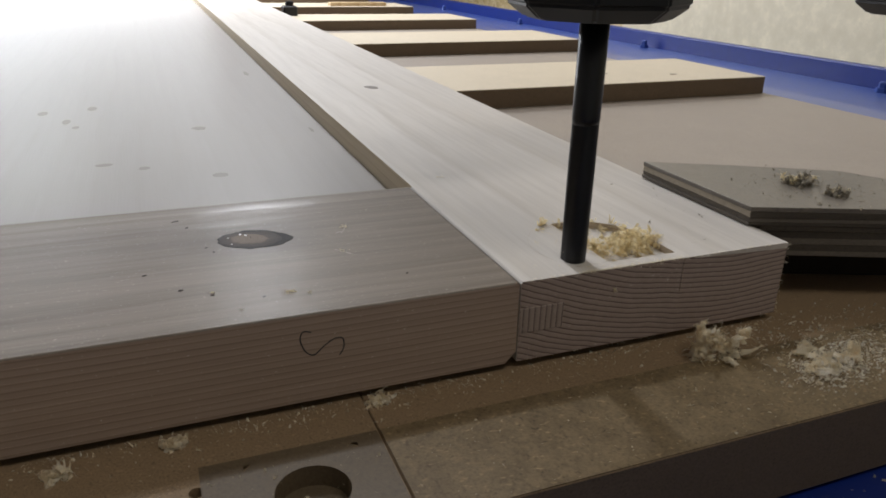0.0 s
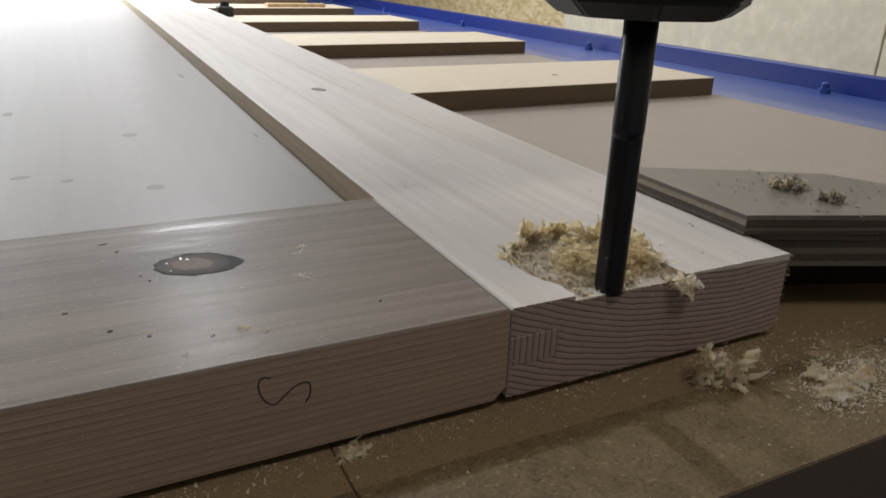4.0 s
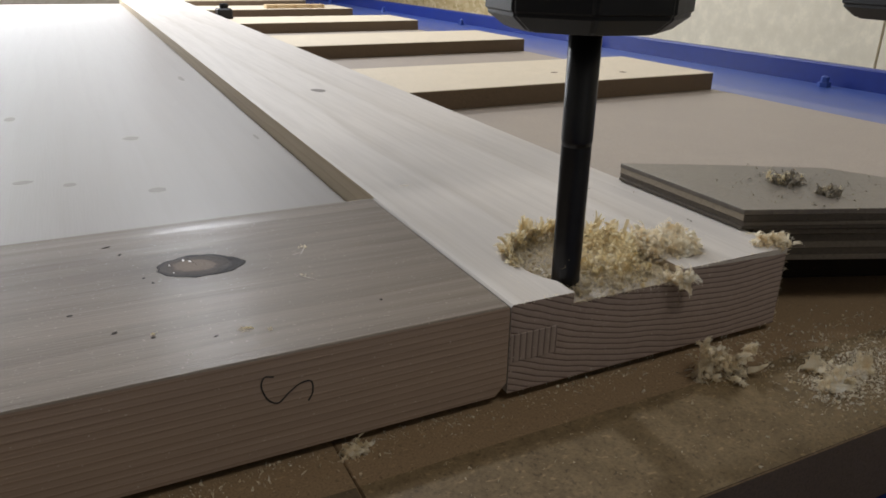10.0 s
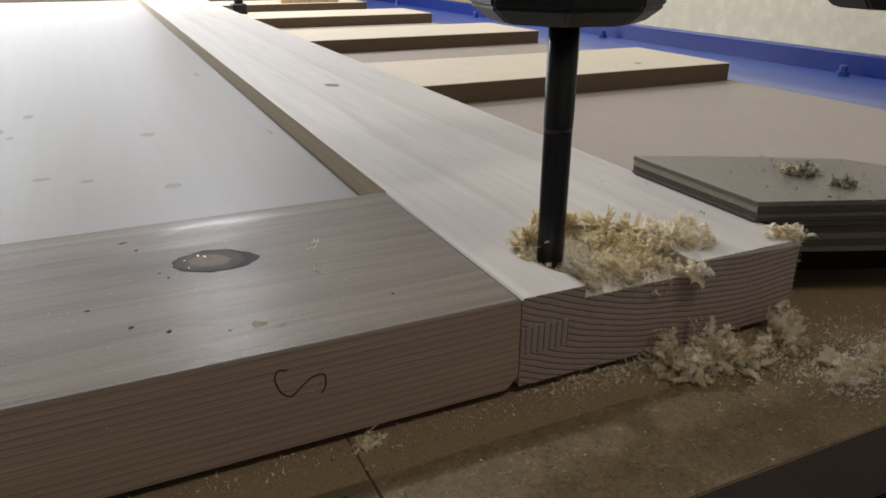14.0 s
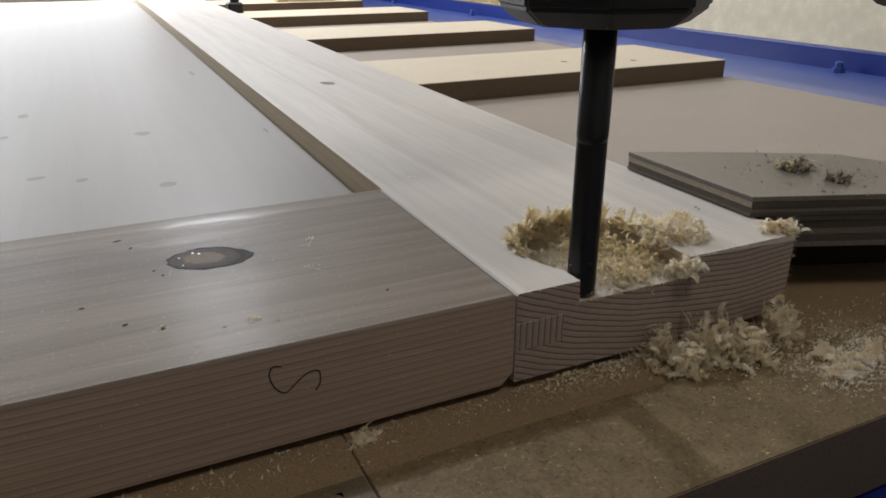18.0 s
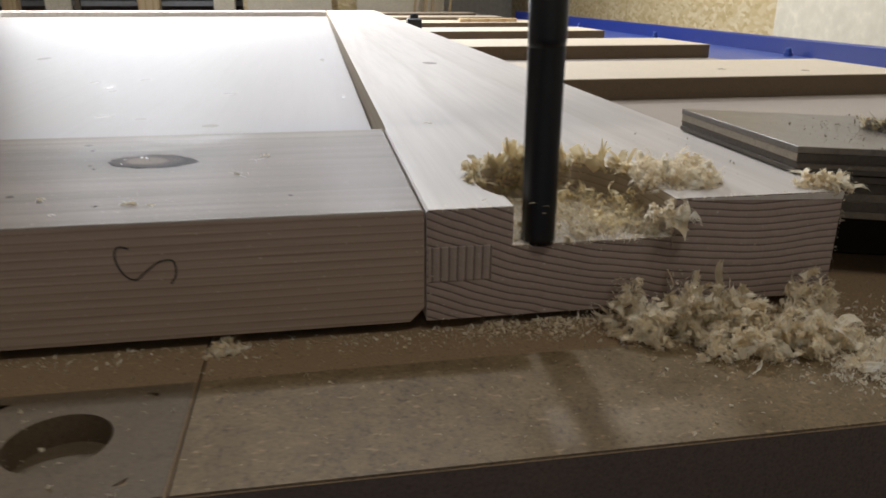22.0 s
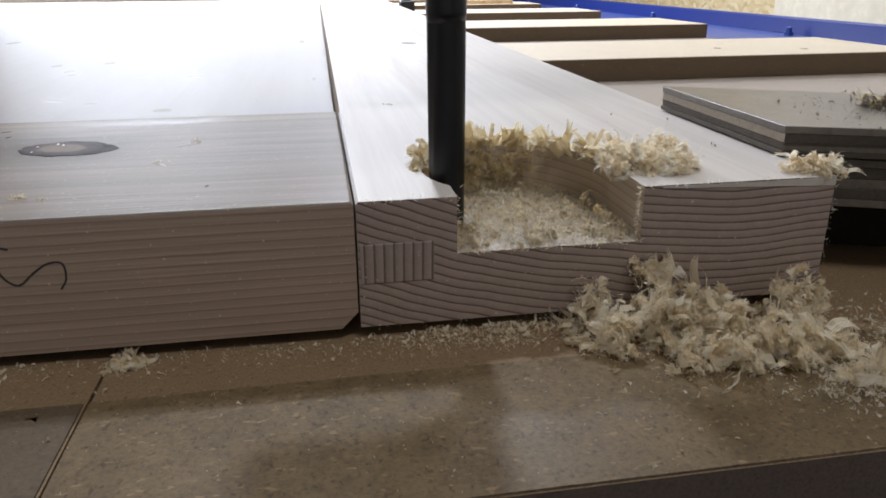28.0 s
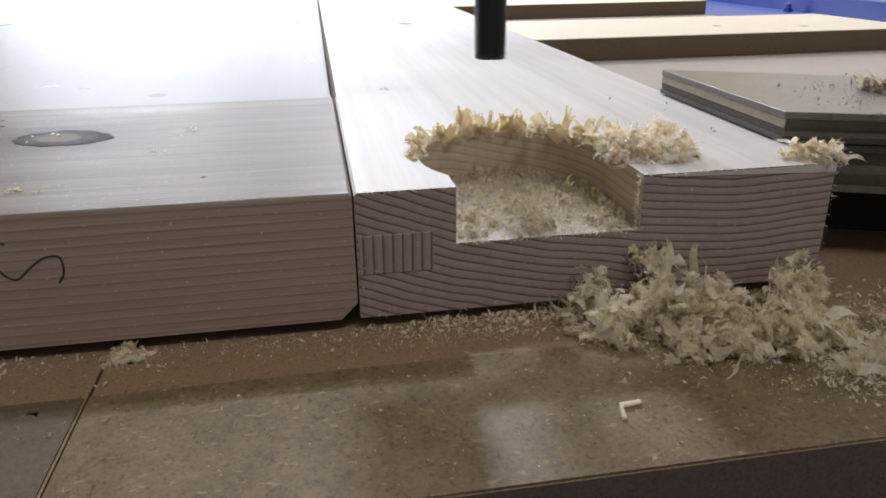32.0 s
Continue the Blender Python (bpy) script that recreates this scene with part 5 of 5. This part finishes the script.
for x, y, hh, k in ((0.2120, 0.0530, 0.0095, 11), (0.2160, 0.0275, 0.0060, 7)):
    rng = random.Random(k)
    curls = [((rng.gauss(0, 0.004), rng.gauss(0, 0.003), 0.0005), (rng.gauss(0, 1), rng.gauss(0, 1), 0), hh * rng.uniform(0.6, 1)) for _ in range(k)]
    ob = new("wood_shavings", heap_mesh("wood_shavings", [tufts(rng, curls, (7, 12), 0.0012), bundles(rng, 14, dome(0.006, 0.005, 0.004), (0.003, 0.006), (1.5, 4.0), 0.4, (5, 10), 0.0002, 6)], FRINGE))
    ob.matrix_world = pose(x, y, 0.055)
    tagged(ob, "curled yellow shavings on the plywood offcut", "shavings", "shavings on the offcut", "stuff")
pile(58, 0.004, 0.003, 0.003, 420, pose(-0.150, -0.0065, 0.0), "small tuft of shavings on the fibreboard", CHIP, 0.9, "shavings on the bed", True)
pile(59, 0.005, 0.003, 0.003, 420, pose(-0.19, -0.012, 0.0), "small tuft of shavings on the fibreboard", CHIP, 0.9, "shavings on the bed", True)
pile(60, 0.010, 0.006, 0.004, 150, pose(0.134, -0.0505, 0.0006), "white fluff of shavings on the fibreboard", CHIP, 0.9, "shavings on the bed")
pile(61, 0.007, 0.006, 0.006, 110, pose(0.157, -0.0465, 0.0006), "small white tuft of shavings on the fibreboard", CHIP, 0.9, "shavings on the bed")
pile(62, 0.006, 0.005, 0.006, 90, pose(0.1395, -0.0365, 0.0006), "small white tuft of shavings on the fibreboard", CHIP, 0.9, "shavings on the bed")
pile(63, 0.006, 0.003, 0.003, 420, pose(-0.0672, -0.0050, 0.0), "small tuft of shavings on the fibreboard", CHIP, 0.9, "shavings on the bed", True)
# chips and scuffs that lie on the rail
for i, (x, y, n, r) in enumerate(((-0.0978, 0.0227, 26, 0.0022), (-0.0894, 0.0189, 6, 0.0009), (-0.1283, 0.0317, 8, 0.0012), (-0.0562, 0.0932, 14, 0.0018), (-0.0640, 0.0610, 12, 0.0028), (0.0264, 0.1662, 10, 0.002), (-0.118, 0.012, 4, 0.0008))):
    rng = random.Random(80 + i)
    ob = new("wood_crumbs", heap_mesh("wood_crumbs", [strips(rng, n, dome(r, r * 0.6, 0.0006), (0.0008, 0.0022), (0.0003, 0.0007), (0.5, 3.0), 0.0, 3)], FRINGE if i < 3 else CHIP))
    ob.matrix_world = pose(x, y, Z1 + 0.0001)
    tagged(ob, "small pale chips lying on the door rail", "dust", "dust and crumbs", "stuff")
rng = random.Random(95)
def in_air(rng):
    a, rad = rng.uniform(0, 2 * math.pi), rng.uniform(0.008, 0.026)
    return (rad * math.cos(a), rad * math.sin(a), rng.uniform(0.001, 0.019)), (-math.sin(a), math.cos(a), 0.3)


flying = new("flying_chips", heap_mesh("flying_chips", [strips(rng, 26, in_air, (0.0015, 0.0050), (0.00010, 0.00030), (0.5, 3.5), 0.1, 5)], FRESH))
tagged(flying, "pale chips thrown round the cutter", "shavings", "shavings round the pocket", "stuff")
sliver = thing("wood_sliver", prism([(-0.0042, -0.0030), (-0.0012, 0.0010), (0.0041, -0.0006), (0.0044, 0.0007), (-0.0010, 0.0027), (-0.0052, -0.0022)], 0.0, 0.0009, 0.0002), CHIP, "bent pale splinter on the fibreboard", "splinter")

# ---- router spindle ----
spindle = empty("router_spindle", (0, 0, 0), "black router spindle with a long straight cutter", "router")
cut = bmesh.new()
rings = []
for j in range(31):
    z, ring = 0.066 * j / 30, []
    for i in range(24):
        a = 2 * math.pi * i / 24
        flute = min(abs(math.sin(a - 9 * z)), 1)
        r = 0.0061 - 0.0010 * (1 - flute) ** 3
        ring.append(cut.verts.new((r * math.cos(a), r * math.sin(a), z)))
    rings.append(ring)
for a, b in zip(rings, rings[1:]):
    for i in range(24):
        cut.faces.new((a[i], a[(i + 1) % 24], b[(i + 1) % 24], b[i]))
cut.faces.new(rings[0][::-1])
part("cutter", cut, CUTTER, spindle, "dark straight cutter", smooth=True)
part("shank", lathe([(0.0060, 0.0655), (0.0063, 0.0685), (0.0064, 0.125)], 32), STEEL_BLACK, spindle, smooth=True)


def collet_nut(x):
    bm = lathe([(0.012, 0.1100), (0.0305, 0.1103), (0.0388, 0.1165), (0.0388, 0.145), (0.036, 0.147)], 8, (x, 0, 0))
    bmesh.ops.rotate(bm, verts=bm.verts[:], cent=(x, 0, 0), matrix=Matrix.Rotation(radians(12), 3, "Z"))
    bevel_all(bm, 0.0012, 2)
    part("collet_nut", bm, NUT_BLACK, spindle, "black faceted collet nut")
    part("spindle_body", lathe([(0.034, 0.147), (0.045, 0.155), (0.048, 0.305)], 32, (x, 0, 0)), NUT_BLACK, spindle, smooth=False)


collet_nut(0.0)
collet_nut(0.203)
part("head_plate", box(-0.05, 0.26, 0.05, 0.075, 0.17, 0.32, 0.003), NUT_BLACK, spindle)

# ---- what moves ----
FLOOR_DEPTH = [(0, 0.04402), (3.2, 0.04402), (4.2, 0.0412), (5.5, 0.0402), (9.0, 0.0394), (13.0, 0.0386), (16.5, 0.0370), (18.0, 0.0342), (19.0, 0.0331), (22.0, 0.0300), (25.0, 0.0290), (27.5, 0.0262), (32.0, 0.0262)]
BIT = [(0, 0.0361, 0.0162), (0.5, 0.0358, 0.026), (1, 0.0476, 0.0396), (1.5, 0.0742, 0.0513), (2, 0.0811, 0.0425), (2.5, 0.0832, 0.0234), (3, 0.083, 0.0134), (3.5, 0.0633, 0.0041), (4.5, 0.046, 0.004),
       (5.5, 0.0358, 0.0324), (6, 0.036, 0.0355), (6.5, 0.0487, 0.0458), (7, 0.0701, 0.0538), (7.5, 0.0791, 0.0461), (8, 0.0789, 0.0465), (8.5, 0.053, 0.031), (9, 0.0445, 0.039), (9.5, 0.0358, 0.0302),
       (10, 0.0366, 0.0156), (10.5, 0.0594, 0.0266), (11, 0.0832, 0.0353), (11.5, 0.0833, 0.0189), (12, 0.0831, 0.0285), (12.5, 0.0617, 0.025), (13, 0.0366, 0.012), (13.5, 0.0357, 0.0303), (14, 0.036, 0.0355),
       (14.5, 0.0561, 0.056), (15.5, 0.0815, 0.042), (16.5, 0.0832, 0.0111), (17, 0.064, 0.0042), (17.5, 0.0483, 0.0041), (18, 0.0364, 0.0078), (18.5, 0.0366, 0.0099), (19, 0.0359, 0.0172), (19.5, 0.0404, 0.0043),
       (20, 0.0547, 0.0041), (20.5, 0.0832, 0.0183), (21, 0.083, 0.0286), (21.5, 0.0659, 0.0258), (22, 0.0403, 0.0041), (22.5, 0.0332, 0.0224), (23, 0.0359, 0.025), (23.5, 0.0514, 0.03), (24, 0.0653, 0.0281),
       (24.5, 0.0822, 0.0391), (25, 0.0831, 0.0191), (25.5, 0.0737, 0.0043), (26.5, 0.048, 0.004), (27.5, 0.0339, 0.0206), (28, 0.0319, 0.0273), (28.5, 0.0413, 0.0478), (29, 0.0569, 0.0562), (29.5, 0.0719, 0.053),
       (30, 0.0778, 0.0482)]
LIFT = [(30.5, 0.0783, 0.0478, 0.0415), (31, 0.0790, 0.0460, 0.0522), (31.5, 0.0788, 0.0465, 0.0640), (32, 0.0579, 0.0744, 0.0702)]


def depth(t):
    for (a, za), (b, zb) in zip(FLOOR_DEPTH, FLOOR_DEPTH[1:]):
        if a <= t <= b:
            return za + (zb - za) * (t - a) / (b - a)
    return FLOOR_DEPTH[-1][1]


def dip(t):
    """How far the cutter stands in the wood below the cleared floor."""
    return 0.0008 if t < 5 else -0.0024 if t < 7.2 else -0.0008 if t < 7.8 else 0.0042 if t < 15 else 0.003 if t < 16.8 else 0.0005


def motions():
    walk(spindle, [(t, pose(x, y, depth(t) + 0.0002 - dip(t))) for t, x, y in BIT] + [(t, pose(x, y, z)) for t, x, y, z in LIFT])
    late = [(t, pose(0, 0, min(z, 0.0412))) for t, z in FLOOR_DEPTH[1:]]
    walk(cores[0], [(0, pose(0, 0, 0.04402)), (0.5, pose(0, 0, 0.04402)), (1.1, pose(0, 0, 0.0412))] + late)
    walk(cores[1], [(0, pose(0, 0, 0.0405))] + late)
    walk(lip, [(t, pose(0, 0, z)) for t, z in FLOOR_DEPTH])
    # fibres are pushed up along the rim as the cutter passes
    walk(fringe_left, [(0, pose(0, 0, Z1 - 0.012)), (0.5, pose(0, 0, Z1 - 0.010)), (1.2, pose(0, 0, Z1 - 0.0045)), (3.5, pose(0, 0, Z1 - 0.004)), (5.2, pose(0, 0, Z1)), (32, pose(0, 0, Z1))])
    walk(fringe_back, [(0, pose(0, 0, Z1 - 0.0065)), (0.4, pose(0, 0, Z1 - 0.006)), (1.0, pose(0, 0, Z1 - 0.002)), (1.6, pose(0, 0, Z1)), (32, pose(0, 0, Z1))])
    walk(wall_fuzz, [(0, pose(0, 0, 0)), (27.6, pose(0, 0, 0)), (28.3, pose(0, 0, -0.0015)), (28.9, pose(0, 0, -0.021)), (32, pose(0, 0, -0.022))])
    walk(side_heap, [(0, pose(0.096, 0.026, Z1 - 0.014)), (3.5, pose(0.096, 0.026, Z1 - 0.012)), (5.5, pose(0.1005, 0.026, Z1)), (32, pose(0.1005, 0.026, Z1))])
    walk(corner_heap, [(0, pose(0.08, 0.02, Z1 - 0.012)), (3.8, pose(0.08, 0.02, Z1 - 0.008)), (4.5, pose(0.12, 0.01, Z1 + 0.02)), (5.0, pose(0.1505, 0.006, Z1)), (32, pose(0.1505, 0.006, Z1))])
    walk(lip_flake, [(0, pose(0.076, 0.020, 0.032)), (2.6, pose(0.078, 0.014, 0.036)), (3.2, pose(0.086, -0.001, 0.039)), (16.5, pose(0.086, -0.001, 0.039)), (25.5, pose(0.090, -0.0015, 0.031)), (26.5, pose(0.093, -0.003, 0.016)), (32, pose(0.093, -0.003, 0.016))])
    heap = [(0, 0.0335), (1.0, 0.0365), (3.0, 0.0375), (5.5, 0.0385), (8, 0.0385), (11, 0.0340), (14, 0.0325), (18, 0.0280), (22, 0.0220), (24, 0.0150), (27, 0.0130), (32, 0.0125)]
    walk(core_heap, [(t, pose(CX + 0.009 + 0.002 * math.sin(1.3 * t), 0.029 + 0.002 * math.cos(1.7 * t), z, 0, 0, 6 * t)) for t, z in heap])
    walk(floor_fluff, [(t, pose(CX, YC, z - (0.012 if t < 4 else 0.0002))) for t, z in FLOOR_DEPTH])
    walk(flying, [(t, pose(x, y, depth(t) + 0.001, 0, 0, 75 * i)) for i, (t, x, y) in enumerate(BIT)] + [(30.6, pose(0.062, 0.030, 0.006, 0, 0, 75 * len(BIT) - 10)), (32, pose(0.062, 0.030, 0.006, 0, 0, 75 * len(BIT) - 10))])
    # fine dust creeps out from under the boards as the pile grows
    for ob, t in ((foot_dust, 12.4), (heap_dust, 12.8)):
        walk(ob, [(0, pose(0, 0.075, 0.012)), (t - 0.6, pose(0, 0.075, 0.012)), (t, pose(0, 0, 0.0006)), (32, pose(0, 0, 0.0006))])
    for ob, x, y, t, i in clumps:
        inside = pose(CX + 0.006 * math.sin(2.1 * i), 0.030 + 0.004 * math.cos(1.7 * i), 0.020, 0, 0, 40 * i)
        walk(ob, [(0, inside), (t - 0.5, inside), (t - 0.2, pose((CX + x) / 2 + 0.008, -0.004, 0.034, 0, 20, 40 * i)), (t, pose(x, y, 0.004, 0, 0, 40 * i)), (t + 0.2, pose(x, y, 0.0006, 0, 0, 40 * i)), (32, pose(x, y, 0.0006, 0, 0, 40 * i))])
    walk(sliver, [(0, pose(0.07, 0.03, 0.020)), (28.6, pose(0.07, 0.03, 0.026)), (28.85, pose(0.058, -0.02, 0.06, 40, 20, 60)), (29.2, pose(0.0541, -0.0435, 0.0007)), (30.4, pose(0.0541, -0.0435, 0.0007)), (30.7, pose(0.0635, -0.056, 0.0007, 0, 0, 25)), (32, pose(0.0635, -0.056, 0.0007, 0, 0, 25))])


motions()
